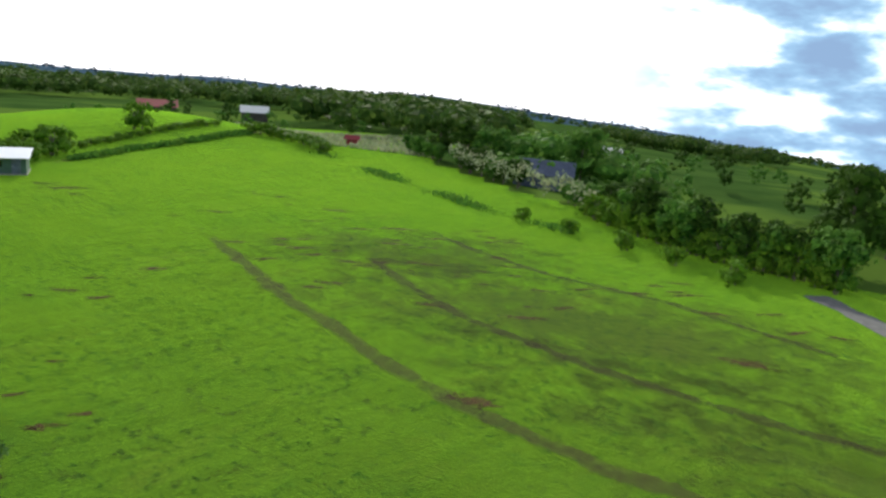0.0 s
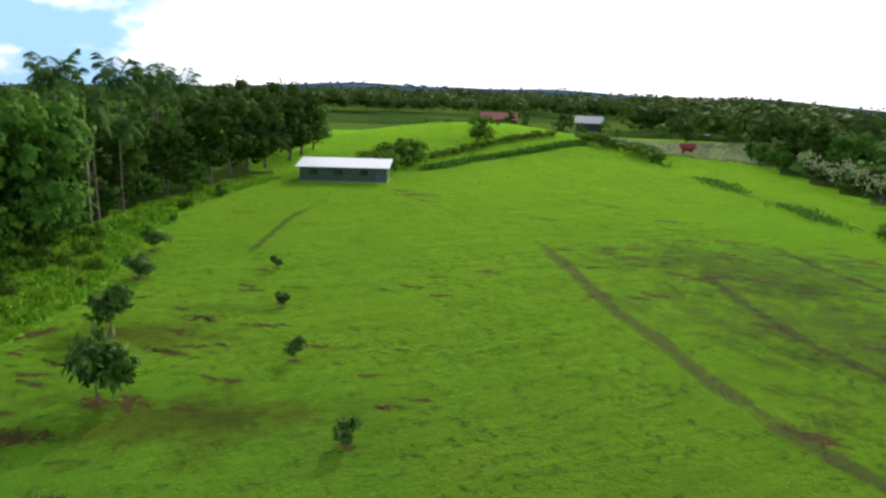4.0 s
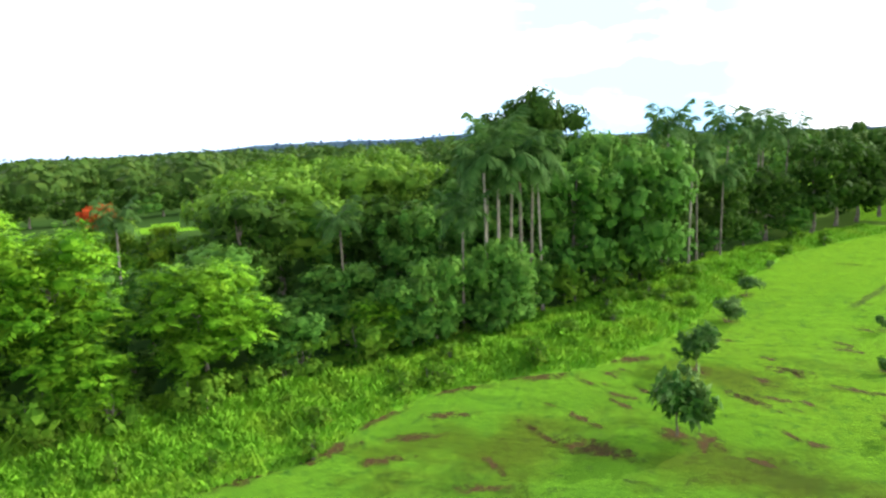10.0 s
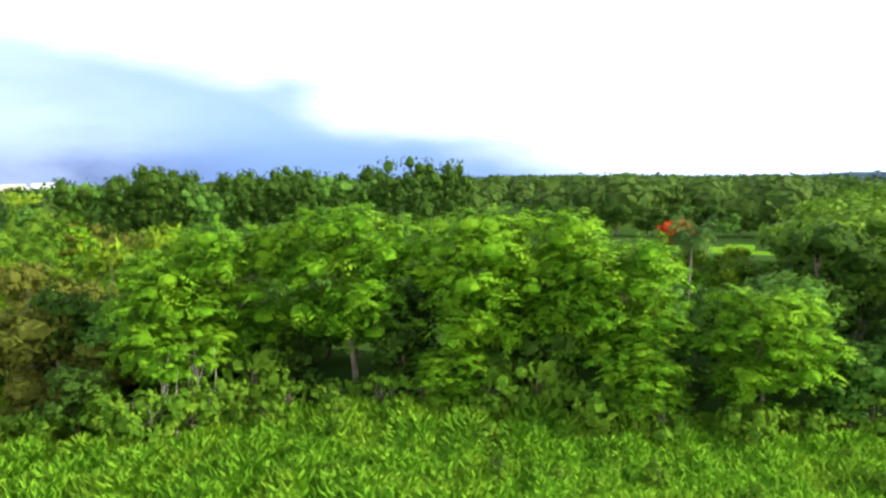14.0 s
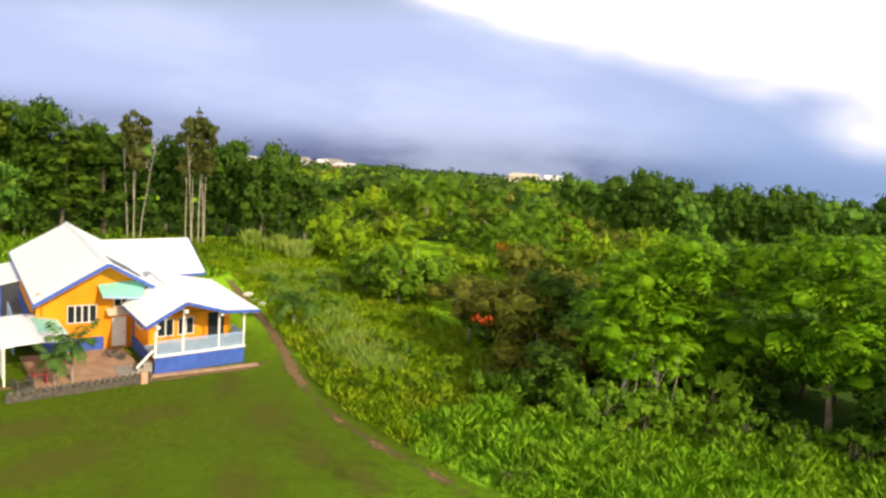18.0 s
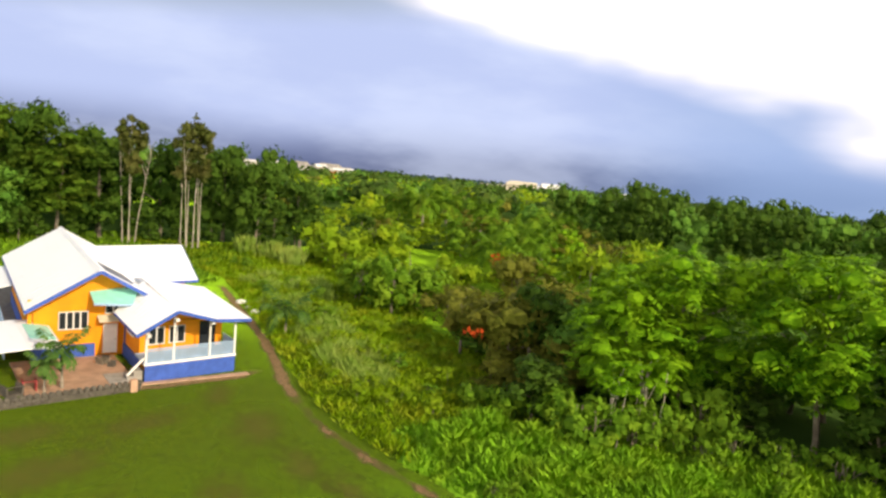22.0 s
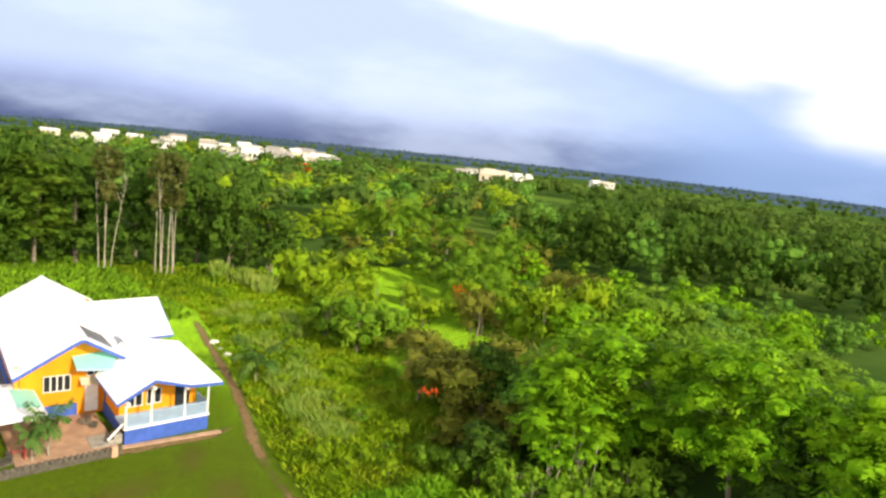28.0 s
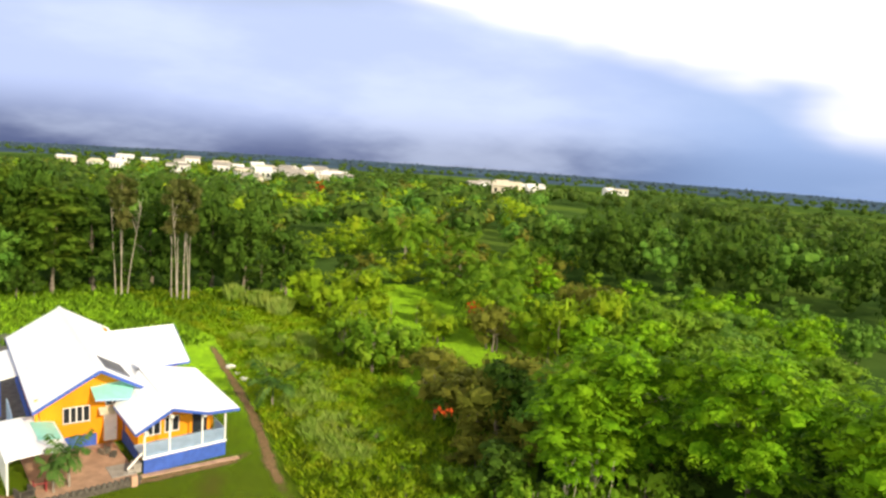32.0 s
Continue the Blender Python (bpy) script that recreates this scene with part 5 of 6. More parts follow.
# gum trees: bare pale stems fanning from one foot, wispy brownish heads
for j, (gx, gy, n) in enumerate(((-39.2, 97.0, 4), (-31.0, 96.0, 7))):
    for i in range(n):
        g = make_tree("gum_tree", 200 + j * 10 + i, "tall thin gum tree with bare pale trunk and sparse top", "tree", M_GUM, M_WHITEBARK, 0.85, 17.6 - abs(i - n / 2 + 0.5) * 0.7 + j * 0.5, 7.6, 1500, 0.40,
                      0.068, group="gum trees", lobes=15, droop=0.7, spread=6, shell=0.75, slim=1.2, full=None)
        g.matrix_world = Matrix.Translation((gx + (i - n / 2) * 0.36, gy + (i % 2) * 1.2, 0)) @ Matrix.Rotation(radians((i - n / 2 + 0.5) * 0.9), 4, "Y") @ Matrix.Rotation(T(), 4, "Z")
# undergrowth at the foot of the northern wood
for x, y in along([(-88, 97), (-66, 89.5), (-50, 89.5), (-42, 96.5), (-34, 98.0), (-22, 101), (-12, 107)], 2.4):
    stand(rw.choice(DARKF + SHRUB[:1]), x + rw.uniform(-0.8, 0.8), y + rw.uniform(1, 4), rw.uniform(0.24, 0.40), T(), rw.uniform(0.8, 1.2))
# scrub of the valley
SCRUB = [(-16, 98), (-9, 84), (-4, 72), (1.5, 58), (8, 54), (16, 62), (30, 100), (30, 150), (-10, 170), (-40, 160), (-24, 108)]
for k, x, y, s, h in ((OLIVE[0], 6.6, 55.0, 1.4, 0.95), (OLIVE[1], 10.6, 58.5, 1.45, 1.0), (OLIVE[0], 4.6, 60.5, 1.2, 0.9), (OLIVE[1], 10.0, 53.0, 0.95, 0.9), (OLIVE[0], 14.6, 62.5, 1.1, 1.0), (OLIVE[0], 4.6, 51.6, 0.62, 0.8), (OLIVE[1], 7.6, 50.8, 0.7, 0.8), (OLIVE[1], 7.8, 57.6, 1.3, 1.05),
                      (SHRUB[0], -4.6, 72.5, 1.3, 1.15), (SHRUB[1], -1.8, 75.0, 1.2, 1.1), (SHRUB[0], -7.4, 77.0, 1.1, 1.0), (LIME[0], -7.0, 112.0, 0.55, 0.62), (OLIVE[1], 1.5, 70.0, 1.0, 0.8),
                      (LSHRUB[0], 14.5, 78.0, 1.6, 1.4), (LSHRUB[1], 20.0, 84.0, 1.8, 1.5), (LSHRUB[0], -14.0, 96.0, 1.5, 1.1), (LSHRUB[1], -9.0, 100.0, 1.6, 1.1)):
    stand(k, x, y, s, T(), h)
    placed.append((x, y))
fill([(-24, 90), (-15, 70), (-9, 56), (-5, 47), (-1, 41), (5, 45), (4, 54), (-2, 64), (-6, 80)], 44, LSHRUB + LSHRUB + SHRUB[:1], 0.26, 0.46, 2.2, 27, (0.7, 1.0))
fill(SCRUB, 104, LSHRUB + SHRUB[:1] + OLIVE[:1] + LSHRUB + LSHRUB, 0.7, 1.6, 3.3, 12, (0.8, 1.1))
fill([(30, 72), (46, 82), (62, 92), (54, 104), (38, 96)], 18, GREENF + BRIGHTF, 0.45, 0.6, 4.6, 23, (0.8, 1.0))
fill([(14, 64), (30, 58), (48, 96), (30, 128), (14, 110)], 34, LIME + GREENF + BRIGHTF, 0.5, 0.72, 4.4, 13, (0.6, 0.85))
for k, x, y, s in ((SCRUBPALM[0], 6.6, 96, 1.0), (SCRUBPALM[1], 10.5, 100, 0.95), (SCRUBPALM[1], 8.0, 107, 1.0), (SCRUBPALM[0], 13.0, 108, 1.1), (SCRUBPALM[1], 15.0, 115, 1.0), (SCRUBPALM[0], 3.0, 113, 1.0),
                   (SCRUBPALM[1], -3.5, 132, 1.2), (SCRUBPALM[1], 0.5, 138, 1.2), (SCRUBPALM[0], 18, 122, 1.2), (SCRUBPALM[1], 6, 126, 1.1), (SCRUBPALM[1], -8, 136, 1.1), (SCRUBPALM[0], 11, 93, 0.9)):
    stand(k, x, y, s, T())
# undergrowth between the front trunks
for x, y in ((6.5, 45.5), (12.5, 45.0), (18.5, 44.5), (24.5, 40.0), (30.5, 33.5), (35, 27.5), (13, 49), (20, 48), (27, 43), (33, 36), (48, 20), (53.5, 17.0), (57.5, 12.0), (61, 12), (65, 4.0), (71, 1.5), (76, -1), (81, -5), (86.5, -9.5), (92, -15)):
    stand(GREENF[int(x) % 3] if x > 40 else DARKF[int(x) % 2], x, y, rw.uniform(0.42, 0.55), T(), rw.uniform(0.55, 0.8))
# low shrubs at the foot of the wood
for x, y in along([(2, 47), (9, 42.6), (15, 42.8), (20, 41.2), (24.5, 36.0), (28.5, 31.2), (32.5, 25.6), (37, 22.0), (43, 18.4), (49, 15.6), (56, 10.4), (62, 4.6), (69, -3)], 2.6):
    stand(rw.choice(SHRUB), x + rw.uniform(-0.8, 1.4), y + rw.uniform(-0.8, 1.4), rw.uniform(0.5, 0.95), T(), rw.uniform(0.8, 1.3))
# scrub edge next to the garden path
for x, y in along([(-16, 72), (-12.2, 62), (-8.4, 53), (-5.4, 47), (-2.4, 42.4), (1.4, 41.0), (6, 43.5)], 2.6):
    stand(rw.choice(LSHRUB), x + rw.uniform(0.6, 4.5), y + rw.uniform(0, 3.5), rw.uniform(0.26, 0.44), T(), rw.uniform(0.7, 1.0))

# leafy foot of the southern hedge
for x, y in along([(13, -69.2), (20, -70.6), (24.5, -70.4), (30, -73.0), (35, -75.2), (42, -79.6)], 1.5):
    stand(rw.choice(SHRUB), x + rw.uniform(-0.5, 0.5), y - rw.uniform(0, 0.8), rw.uniform(0.55, 0.85), T(), rw.uniform(0.9, 1.2))
# shrubs and hedge south of the field
for k, x, y, s, h in ((SHRUB[0], 31.3, -67.1, 0.55, 1.0), (SHRUB[1], 25.7, -65.8, 0.45, 1.2), (SHRUB[0], 19.8, -63.9, 0.62, 1.0), (SHRUB[1], 38.2, -68.8, 0.4, 1.2), (SHRUB[0], 44.5, -69.6, 0.4, 1.1)):
    stand(k, x, y, s, T(), h)
for x, y in along([(108, -84), (100, -86.4), (92, -84)], 2.2):
    stand(rw.choice(SHRUB), x, y, rw.uniform(0.7, 1.0), T(), 0.7)
for x, y in along([(13, -69.5), (20, -71.0), (24.5, -70.5), (30, -73.5), (35, -75.5)], 1.25):
    stand(rw.choice(DARKF + GREENF), x + rw.uniform(-0.6, 0.6), y - rw.uniform(0, 2), rw.uniform(0.36, 0.50), T(), rw.uniform(0.8, 1.05))
for x, y in along([(36, -79.0), (46, -83.5), (57, -89), (70, -94), (80, -98), (92, -103)], 2.3):
    if math.hypot(x - 54, y + 87.5) < 5.0:
        continue
    stand(rw.choice(DARKF + GREENF), x + rw.uniform(-1, 1), y - rw.uniform(0, 3), rw.uniform(0.30, 0.42), T(), rw.uniform(0.75, 1.0))
for k, x, y, s in ((DARK[1], 14.5, -79.0, 0.86), (DARK[0], 9.5, -84.0, 0.8), (GREEN[0], 58.0, -106.0, 0.9), (GREEN[1], 72, -102, 0.72), (DARK[2], 84, -104, 0.62), (DARK[0], 78, -103, 0.66)):
    stand(k, x, y, s, T())
fill([(12, -84), (60, -108), (100, -112), (130, -160), (60, -190), (0, -150)], 34, GREENF + DARKF, 0.34, 0.52, 8.0, 14)
fill([(-40, -90), (8, -88), (0, -150), (-60, -150)], 20, GREENF + DARKF[:1], 0.45, 0.7, 8.0, 15)
fill([(104, -28), (128, -36), (142, -42), (170, -30), (150, 0), (118, -10)], 40, DARKF + GREENF, 0.68, 0.92, 7.0, 16)
fill([(118, -96), (150, -76), (178, -84), (190, -130), (150, -170), (124, -124)], 26, DARKF + GREENF, 0.25, 0.42, 6.0, 17)
for x, y, s in ((100.5, -43.5, 1.0), (102, -47, 1.1), (104.5, -49.0, 0.9), (99, -40, 0.9), (114, -66, 1.2), (96.6, -41.0, 0.8)):
    stand(SHRUB[int(x) % 2], x, y, s, T(), 1.0)
for x, y in along([(104.6, -53), (108.8, -66), (112.2, -80)], 2.0):
    stand(SHRUB[rw.randrange(2)], x + 2.2, y, rw.uniform(0.4, 0.6), T(), 0.6)

# orchard saplings on the field
ORCHARD = "orchard saplings"
young = [make_tree("sapling", 301 + i, "young fruit tree with large glossy green leaves", "tree", M_ORCHARD, M_BARK, 1.3, 2.9, 0.55, 900, 0.42, 0.05,
                   group=ORCHARD, lobes=9, droop=0.35, spread=7, shell=0.5, full=None) for i in range(2)]
for k, x, y, s, h in ((0, 36.5, -1.3, 1.18, 1.12), (1, 46.0, -2.7, 1.05, 0.9), (0, 56.8, -5.4, 0.85, 0.8), (1, 64.4, -7.4, 0.8, 0.75), (1, 55.7, -14.9, 0.38, 1.0), (0, 47.2, -13.0, 0.36, 0.95),
                      (1, 37.7, -10.9, 0.46, 1.05), (0, 27.9, -10.2, 0.46, 1.05), (1, 24.6, 0.8, 0.7, 1.1), (0, 74.9, -10.5, 0.32, 0.9)):
    stand(young[k], x, y, s, T(), h)
    patch("mulch_ring", x + 0.1, y, 0.9 * s + 0.2, 0.7 * s + 0.2, 30, M_EARTH, "ring of bare mulch round a sapling", "mulch", lift=0.018, group="mulch rings")


def far_crowns():
    """The trees too far to count, joined by kind."""
    rng = np.random.default_rng(77)
    low = {}
    for k, *_ in DISTANT:
        mat = [c for c in k.children if c.name.startswith("crown")][0].data.materials[0]
        if mat not in low:
            low[mat] = [[crown_leaves(rng, 0.5, 1.0, 0.06, 420, 0.058, lobes=16, droop=0.6, spread=4, lobe=(0.26, 0.42), slim=1.35, full=(5, 3))[::2] for _ in range(3)], [], []]
    for i, (k, x, y, size, turn, high) in enumerate(DISTANT):
        mat = [c for c in k.children if c.name.startswith("crown")][0].data.materials[0]
        shapes, out, nrm = low[mat]
        box3 = np.array([v.co for v in list([c for c in k.children if c.name.startswith("crown")][0].data.vertices)[::40]])
        wide, top = np.abs(box3[:, :2]).max() * 1.9, box3[:, 2].max()
        v, d = shapes[i % 3]
        c, s = math.cos(turn) * size * wide, math.sin(turn) * size * wide
        out.append(np.stack([v[:, 0] * c - v[:, 1] * s + x, v[:, 0] * s + v[:, 1] * c + y, v[:, 2] * size * high * top + float(ground_z(x, y))], 1))
        nrm.append(np.stack([d[:, 0] * math.cos(turn) - d[:, 1] * math.sin(turn), d[:, 0] * math.sin(turn) + d[:, 1] * math.cos(turn), d[:, 2]], 1))
    for mat, (_, out, nrm) in low.items():
        tagged(new("tree_mass", quad_mesh("tree_mass", np.concatenate(out), mat, np.concatenate(nrm))), "massed crowns of the further wood", "woods", kind="stuff")


far_crowns()
WEEDS = SHRUB[:1]
for p in [q for q in PROTOS if q not in WEEDS] + young + STEMS:
    for o in (*p.children_recursive, p):
        bpy.data.objects.remove(o)

# small palm before the patio
garden_palm = make_palm(401, "small garden palm with arching fronds before the patio", 1.5, 13, 1.75, 0.10, group="palms", leaf=0.42)
garden_palm.matrix_world = HOUSE @ pose(-4.6, 0.2, 0)
gp2 = make_palm(402, "small garden palm with arching fronds before the patio", 0.9, 11, 1.3, 0.09, group="palms", leaf=0.36)
gp2.matrix_world = HOUSE @ pose(-5.6, -0.2, 0)
gp3 = make_palm(403, "slender young palm in the scrub by the path", 1.0, 9, 3.0, 0.1, group="palms", leaf=0.6)
gp3.matrix_world = pose(-11.6, 60.5, 0)

# ---------------------------------------------------------------- grasses and far growth
rg = np.random.default_rng(99)


def upright(n, k=0.35):
    """Directions about straight up, one for each blade of a sward."""
    return unit(np.array([0, 0, 1.0]) + rg.normal(scale=k, size=(n, 3)))


def stuff(name, v, material, label, category, soft=None):
    return tagged(new(name, quad_mesh(name, v, material, soft)), label, category, kind="stuff")


VERGE = [(2.5, 34.5), (8, 28.5), (16, 25.5), (24, 21.5), (30.8, 15.2), (35.4, 14.0), (40.2, 11.8), (43.5, 7.4), (45.8, 3.0), (52.6, -1.4), (60, -4.4), (67, -6.6), (81, -12.5), (90, -20.2), (97, -27),
         (100, -24), (86, -10), (72, -1), (60, 6.0), (52, 12.0), (44, 19.0), (37, 23.5), (31, 30), (25, 37), (19, 42), (10, 43), (4, 45), (-1.5, 42), (-0.6, 37.5)]


def rim(p, poly):
    """How far each point stands from the polygon's edge."""
    d = np.full(len(p), 1e9)
    for q0, q1 in zip(poly, poly[1:] + poly[:1]):
        q0, e = np.array(q0, float), np.array(q1, float) - np.array(q0, float)
        t = np.clip(((p - q0) @ e) / (e @ e), 0, 1)
        d = np.minimum(d, np.linalg.norm(p - q0 - t[:, None] * e, axis=1))
    return d


def verge_lift(p):
    """Height of the matted growth: uneven mounds that run out to nothing at the rim."""
    x, y = p[:, 0], p[:, 1]
    lump = 0.55 + 0.30 * np.sin(x * 1.3 + 0.7 * np.sin(y * 0.9)) * np.cos(y * 1.1 + 0.8 * np.sin(x * 0.7)) + 0.25 * np.sin(x * 0.37 + y * 0.29 + 1) + 0.10 * np.sin(x * 3.1) * np.cos(y * 2.7)
    return np.clip(lump, 0.1, 1.2) * (0.75 + 0.6 * np.clip((y - 22) / 8, 0, 1)) * np.clip(rim(p, VERGE) / 2.2, 0, 1) ** 0.7


gx, gy = np.meshgrid(np.arange(-2, 101, 0.7), np.arange(-28, 46, 0.7), indexing="ij")
gp = np.stack([gx.ravel(), gy.ravel()], 1)
gz = np.where(inside(gp, VERGE), verge_lift(gp), 0.0) - 0.05
grid = np.concatenate([gp, gz[:, None]], 1).reshape(*gx.shape, 3)
cell = np.stack([grid[:-1, :-1], grid[1:, :-1], grid[1:, 1:], grid[:-1, 1:]], 2).reshape(-1, 4, 3)
cell = cell[cell[:, :, 2].max(1) > 0.02].reshape(-1, 3)
me = quad_mesh("grass_mound", cell, M_TALLGRASS, upright(len(cell) // 4, 0.10))
tagged(new("grass_mound", me), "matted mounds under the tall grass by the wood", "grass", kind="stuff")
p = scatter(rg, VERGE, 88000)
zz = verge_lift(p)
hh = rg.uniform(0.25, 0.75, len(p)) * (0.6 + 0.5 * zz)
stuff("tall_grass", blades(rg, p, zz - 0.08, hh, hh * 0.05 + 0.026, 0.9), M_TALLGRASS, "strip of tall bright green grass along the wood", "grass", upright(len(p), 0.42))
rv = random.Random(8)
for x, y in scatter(np.random.default_rng(6), VERGE, 70):
    stand(rv.choice(WEEDS), x, y, rv.uniform(0.22, 0.45), rv.uniform(0, 6.28), rv.uniform(0.8, 1.4))
for o in [c for p in WEEDS for c in (*p.children_recursive, p)]:
    bpy.data.objects.remove(o)
MEADOW = [(-40, 100), (-30, 88), (-22, 80), (-15.2, 65), (-10.6, 54.5), (-7.4, 47), (-4.2, 41.4), (-0.4, 37.4), (5, 43), (10, 47), (6, 56), (0, 66), (-4, 84), (-20, 104)]
p = scatter(rg, [(-95, 103), (-40, 103), (-22, 100), (-26, 84), (-22, 78), (-30, 70), (-60, 74), (-90, 80)], 16000)
hh = rg.uniform(0.35, 1.0, len(p))
stuff("long_grass", blades(rg, p, np.zeros(len(p)), hh, hh * 0.06 + 0.03, 0.8), M_SHRUBLEAF, "long green grass behind the house", "grass", upright(len(p), 0.7))
p = scatter(rg, MEADOW, 38000)
hh = rg.uniform(0.25, 0.8, len(p)) * (0.9 + 0.35 * np.sin(p[:, 0] * 1.4) * np.cos(p[:, 1] * 1.2))
stuff("meadow_grass", blades(rg, p, np.zeros(len(p)), hh, hh * 0.04 + 0.022, 0.9), M_RANK, "rank green grass of the scrubby slope", "grass", upright(len(p), 0.6))
tufts = np.concatenate([scatter(rg, [(-12, 64), (-8.5, 55), (-5.2, 49), (-2.4, 50), (-4.5, 58), (-8.5, 67)], 30), scatter(rg, [(-22, 84), (-13, 66), (-8.5, 67), (-12, 84)], 22)])
p = np.repeat(tufts, 190, axis=0)
far_out = rg.normal(scale=0.62, size=p.shape)
p = p + far_out
hh = rg.uniform(0.6, 1.5, len(p)) * np.exp(-(far_out ** 2).sum(1) / 1.6)
stuff("reed_grass", blades(rg, p, np.zeros(len(p)), hh, hh * 0.035 + 0.018, 0.85), M_DRYGRASS, "pale arching reeds beside the garden path", "grass")
for gx, gy in ((-20.6, 95.5), (-17.4, 92.5), (-24.5, 98)):
    c = rg.normal(scale=0.55, size=(420, 2)) + (gx, gy)
    hh = rg.uniform(1.2, 2.6, len(c))
    tagged(new("grass_tuft", quad_mesh("grass_tuft", blades(rg, c, np.zeros(len(c)), hh, hh * 0.03 + 0.03, 0.35), M_DRYGRASS)), "big dry straw-coloured grass tuft", "grass", "grass tufts")
# hedge banks of rough growth on the field's south side
p = np.concatenate([rg.normal(scale=0.75, size=(20, 2)) + q for q in along([(99, -86), (78.6, -79.9), (63.8, -75.2), (50, -71), (41.8, -69.8), (38.5, -68.8)], 0.8)])
hh = rg.uniform(0.25, 0.8, len(p)) * (0.6 + 0.5 * np.sin(p[:, 0] * 0.35 + 1.0))
stuff("rough_bank", blades(rg, p, np.zeros(len(p)), hh, hh * 0.16 + 0.06, 0.8), M_MIDGREEN, "rough green bank along the field's edge", "grass")
p = np.concatenate([rg.normal(scale=0.45, size=(26, 2)) + q for q in along([(97.5, -47.5), (102.3, -58), (104.2, -70), (107.6, -82)], 0.5)])
hh = rg.uniform(0.4, 0.9, len(p))
stuff("hedge_bank", blades(rg, p, ground_z(p[:, 0], p[:, 1]), hh, hh * 0.2 + 0.05, 0.6), M_MIDGREEN, "dark green grassy bank below the lane", "grass")
# pale nursery rows beyond the lane
q = []
for i in range(9):
    q.append(along([(101 + i * 3.6, -91 - i * 0.6), (84 + i * 4.6, -104 - i * 5.0)], 0.55))
p = np.concatenate(q)
p = np.repeat(p, 5, axis=0) + rg.normal(scale=0.35, size=(len(p) * 5, 2))
hh = rg.uniform(0.4, 1.0, len(p))
stuff("nursery_rows", blades(rg, p, ground_z(p[:, 0], p[:, 1]), hh, hh * 0.22 + 0.05, 0.8), M_PALEBLOOM, "pale rows of nursery plants beyond the lane", "crop")
# pale blossom on the southern tree row
p3 = []
for i, (x, y) in enumerate(along([(42, -80.2), (50, -83.4), (58, -87.2), (66, -90.2), (72, -92.6)], 2.6)):
    d = unit(rg.normal(size=(64, 3)) + np.array([0, 0, 0.6]))
    p3.append(np.array([x, y, 1.9 + 0.5 * (i % 3)]) + d * rg.uniform(0.5, 1.25, (64, 1)))
p3 = np.concatenate(p3)
stuff("blossom", leaves(p3, rg.normal(size=p3.shape), rg.normal(size=p3.shape) + np.array([0, 0, 0.8]), np.full(len(p3), 0.55), np.full(len(p3), 0.16)), M_PALEBLOOM,
      "cream blossom over the southern tree row", "blossom")
# red blossom
p3 = []
for x, y, z, r, n in ((66.0, 53.0, 6.3, 2.5, 300), (6.8, 88.0, 3.6, 1.2, 36), (3.0, 52.5, 3.6, 0.9, 16), (-46, 300, -2, 5, 60), (9.4, 54.5, 2.0, 0.8, 10)):
    d = unit(rg.normal(size=(n, 3)))
    p3.append(np.array([x, y, z]) + d * r * rg.uniform(0.5, 1.0, (n, 1)) * np.array([1, 1, 0.45]))
p3 = np.concatenate(p3)
big = np.where(p3[:, 1] > 200, 2.2, 0.5)
stuff("red_blossom", leaves(p3, rg.normal(size=p3.shape), rg.normal(size=p3.shape) + np.array([0, 0, 0.8]), big, big * 0.3), M_FLOWER, "orange-red blossom among the green crowns", "blossom")


# distant woods: clumps of leaves over the far land
def far_woods(name, rng, n, rmin, rmax, a0, a1, size, material, label, per=90, keep=None):
    r = np.sqrt(rng.uniform(rmin ** 2, rmax ** 2, n * 3))
    a = rng.uniform(a0, a1, n * 3)
    x, y = -r * np.sin(a), r * np.cos(a)
    patchy = np.sin(x * 0.013 + 1) * np.cos(y * 0.011) + 0.6 * np.sin(x * 0.031 + y * 0.023)
    house_view = (a < R(-119)) & (a > R(-130)) & (r < 300)
    knoll = np.hypot(x - 136, y + 80) < 48
    ok = ~house_view & ~knoll & (patchy > (keep if keep is not None else -0.6))
    x, y, r = x[ok][:n], y[ok][:n], r[ok][:n]
    m = len(x)
    h = size * rng.uniform(0.7, 1.25, m)
    i = np.repeat(np.arange(m), per)
    d = unit(rng.normal(size=(len(i), 3)) + np.array([0, 0, 0.45]))
    wide = h[i, None] * np.array([0.70, 0.70, 0.42])
    c = np.stack([x[i], y[i], ground_z(x[i], y[i]) + h[i] * 0.58], 1)
    pos = c + d * wide * rng.uniform(0.6, 1.0, (len(i), 1))
    ln = h[i] * rng.uniform(0.10, 0.19, len(i)) * (90 / per) ** 0.45
    ax = np.cross(d, rng.normal(size=d.shape)) + d * 0.15
    core, core_d = lobe_shells(np.stack([x, y, ground_z(x, y) + h * 0.58], 1), h * 0.66, 0.62, 6, 3, 0.60)
    stuff(name, np.concatenate([leaves(pos, ax, d + np.array([0, 0, 0.5]), ln, ln * 0.5), core]), material, label, "woods", np.concatenate([d, core_d]))


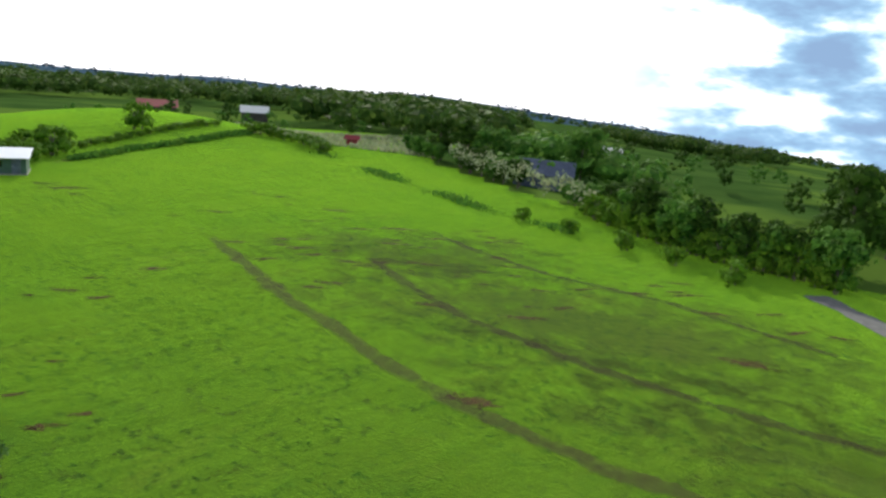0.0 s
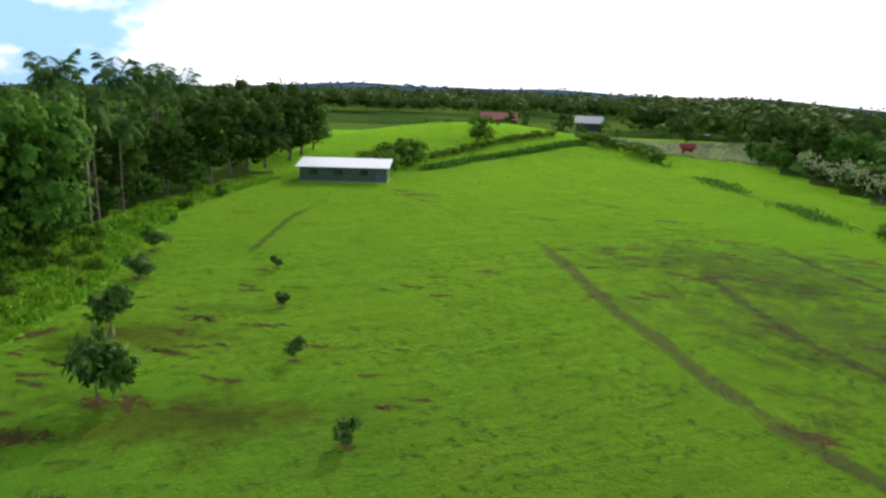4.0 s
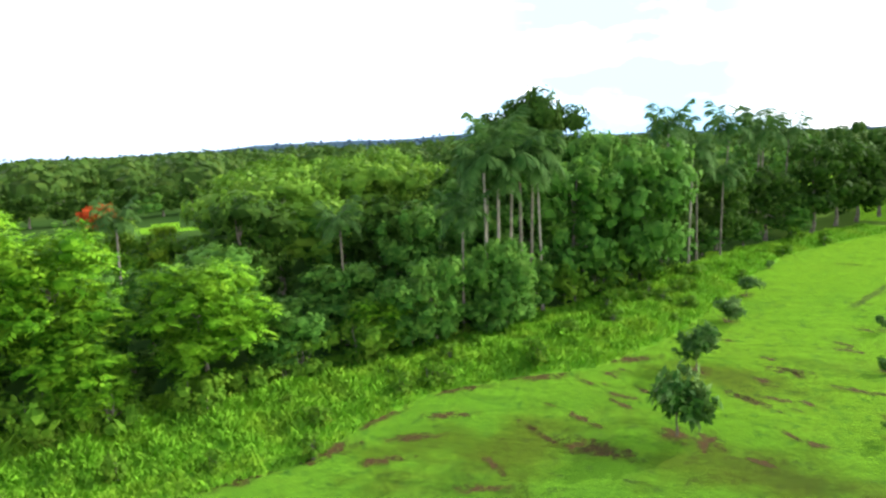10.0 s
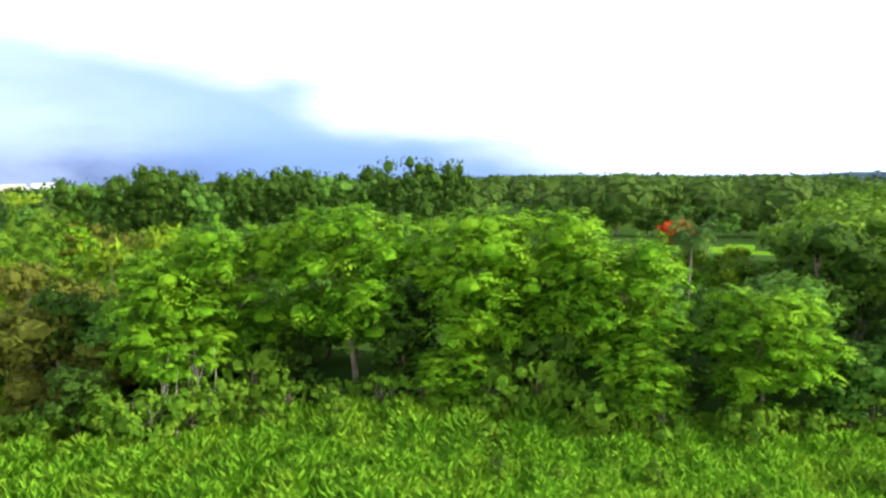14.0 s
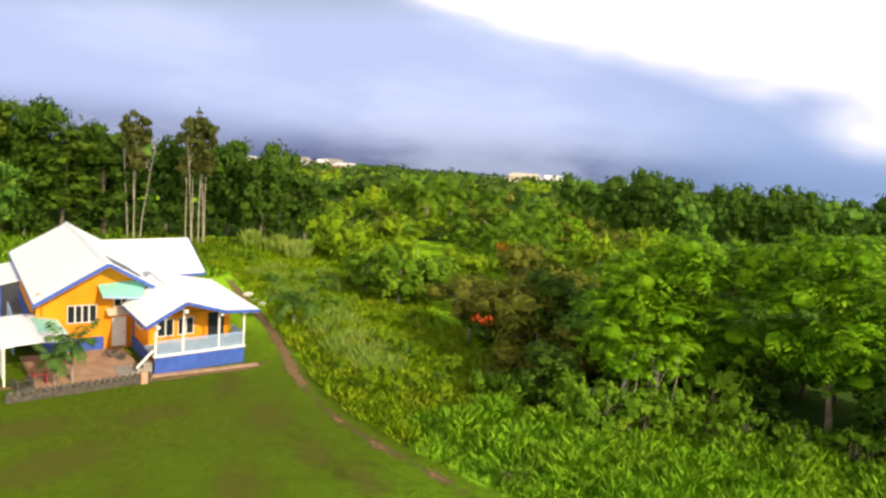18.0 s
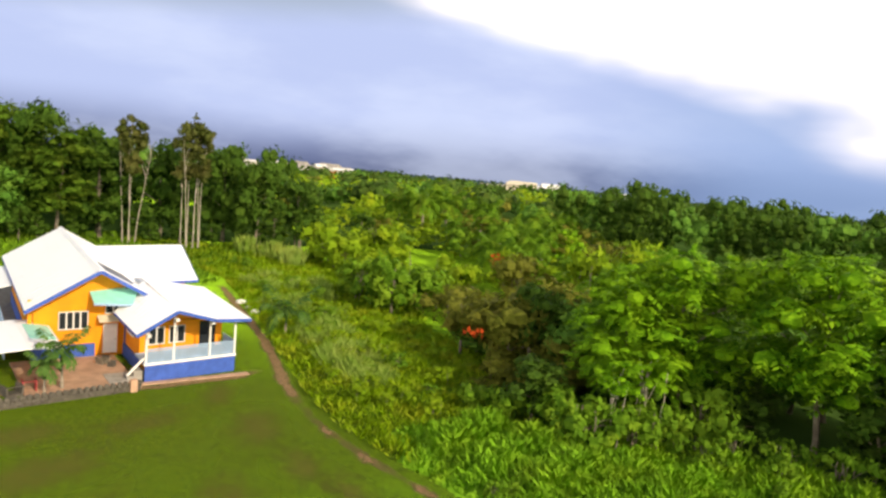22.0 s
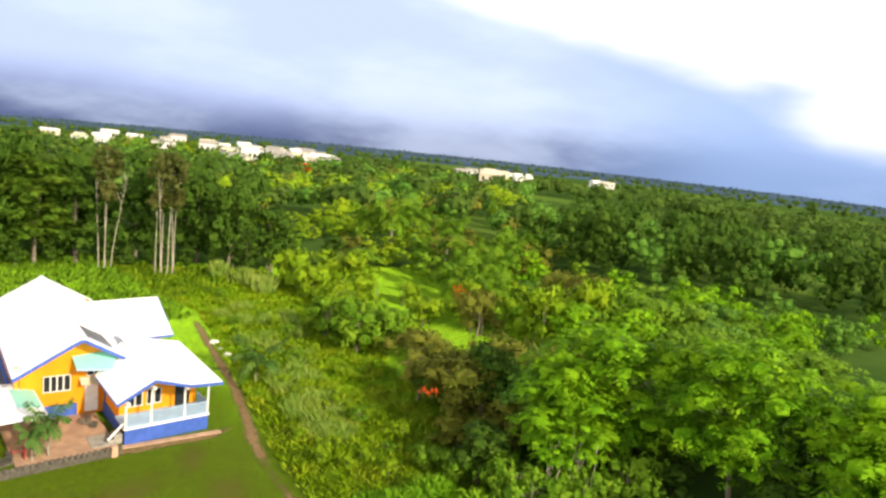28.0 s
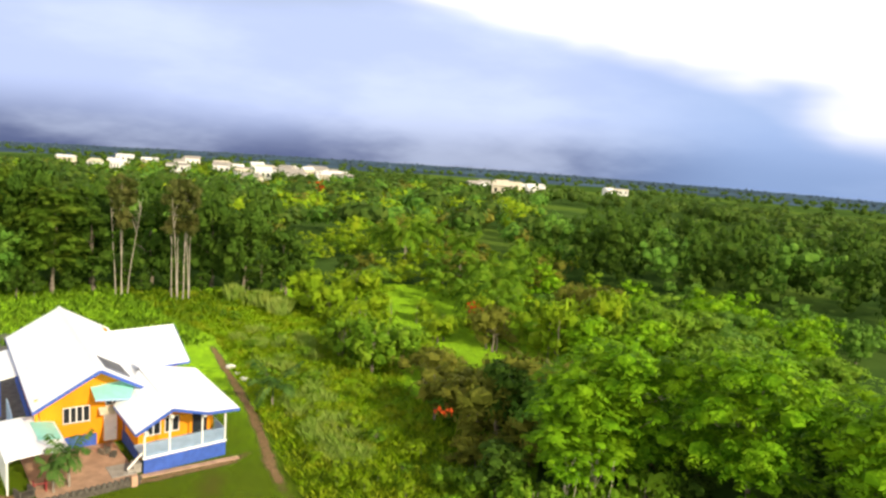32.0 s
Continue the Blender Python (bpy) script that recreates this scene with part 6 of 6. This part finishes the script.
R = math.radians
far_woods("far_woods", rg, 420, 150, 480, R(-175), R(-130), 8.0, M_FARLEAF, "broken woodland covering the land beyond the field", 54, 0.0)
far_woods("far_woods", rg, 240, 112, 300, R(-176), R(-146), 5.0, M_MIDGREEN, "clumped trees and hedges of the southern vale", 54, -0.2)
far_woods("far_woods", rg, 800, 150, 480, R(-130), R(-2), 8.5, M_FARLEAF, "broken woodland covering the land beyond the field", 54, -0.3)
far_woods("far_woods", rg, 380, 170, 560, R(-8), R(42), 7.5, M_MIDGREEN, "dense green scrub and trees of the valley", 54, -1.2)
far_woods("far_woods", rg, 340, 170, 560, R(-8), R(42), 9.0, M_FARLEAF, "dark green scrub and trees of the valley", 54, -1.2)
far_woods("far_woods", rg, 200, 170, 560, R(-8), R(42), 6.5, M_OLIVE, "olive-brown scrub and trees of the valley", 54, -1.2)
far_woods("far_woods", rg, 260, 170, 560, R(-8), R(42), 7.0, M_SCRUB, "yellow-green scrub and trees of the valley", 54, -1.2)
far_woods("far_woods", rg, 1500, 480, 1500, R(-175), R(40), 7.5, M_FARLEAF, "distant woodland towards the horizon", 22, -0.1)
# the outermost crowns carry haze in their base colour
far_woods("far_woods", rg, 1300, 1500, 3200, R(-175), R(40), 9.0, M_HAZEWOODS, "distant woodland on the horizon, coloured blue for haze", 16, -0.2)


# ---------------------------------------------------------------- far buildings
def cottage(name, x, y, turn, w, d, h, roofh, wallmat, roofmat, label, z=None):
    b = thing(name, pose(x, y, float(ground_z(x, y)) if z is None else z, 0, 0, turn), label, "house", "distant houses")
    part("wall", box(-w / 2, w / 2, -d / 2, d / 2, -0.5, h, 0.03), wallmat, b)
    top = part("roof", prism([(-d / 2 - 0.5, h - 0.1), (0, h + roofh), (d / 2 + 0.5, h - 0.1)], -w / 2 - 0.4, w / 2 + 0.4), roofmat, b)
    top.matrix_basis = Matrix.Rotation(radians(90), 4, "Z")
    for i in range(3):
        px = -w * 0.33 + i * w * 0.33
        wn = part("window", box(px - w * 0.06, px + w * 0.06, -d / 2 - 0.05, -d / 2 + 0.02, h * 0.35, h * 0.75, 0), M_GLASS, b)
        part("window_sill", box(px - w * 0.07, px + w * 0.07, -d / 2 - 0.12, -d / 2 - 0.02, h * 0.30, h * 0.35, 0), wallmat, wn)
    return b


cottage("house", 179.6, -108.7, 60, 9, 6.5, 1.8, 1.5, M_STONE, M_REDROOF, "low house with a dark red roof among trees", -2.4)
cottage("house", 166, -128, 55, 6.5, 5.5, 1.8, 1.5, M_STONE, M_WHITE, "low house with a pale roof by the lane", -2.6)
cottage("house", 61.5, -101.0, 28, 8.5, 6, 2.3, 1.9, M_GREYROOF, M_GREYROOF, "bungalow with a grey-blue roof behind the tree row")
cottage("hut", 101.0, -99.5, 40, 1.9, 1.6, 1.2, 0.6, M_REDROOF, M_REDROOF, "small rust-red hut beside the nursery rows")
cottage("house", 90, -179, 20, 4.5, 4, 1.8, 0.9, M_WHITE, M_WHITE, "small white house in the valley")
rt = random.Random(5)
for n, a0, a1, r0, r1 in ((12, 6.5, 10.5, 380, 520), (12, 10.0, 14.5, 380, 540), (6, 14.0, 17.5, 420, 600), (8, 18.0, 25.5, 420, 640), (12, -7.4, -4.6, 380, 520), (4, -4.6, -2.4, 480, 600), (2, -13.5, -11, 520, 600)):
    for i in range(n):
        a = radians(rt.uniform(a0, a1))
        r = rt.uniform(r0, r1)
        x, y = -r * math.sin(a), r * math.cos(a)
        cottage("town_house", x, y, rt.uniform(-30, 30), rt.uniform(5, 12), rt.uniform(5, 8), rt.uniform(3.0, 6.0), rt.uniform(1, 2), rt.choice((M_WHITE, M_WHITE, M_CREAM)),
                rt.choice((M_CONCRETE, M_WHITE, M_WHITE, M_CREAM, M_CONCRETE)), "pale distant town house above the trees", float(ground_z(x, y)) + 4.0)
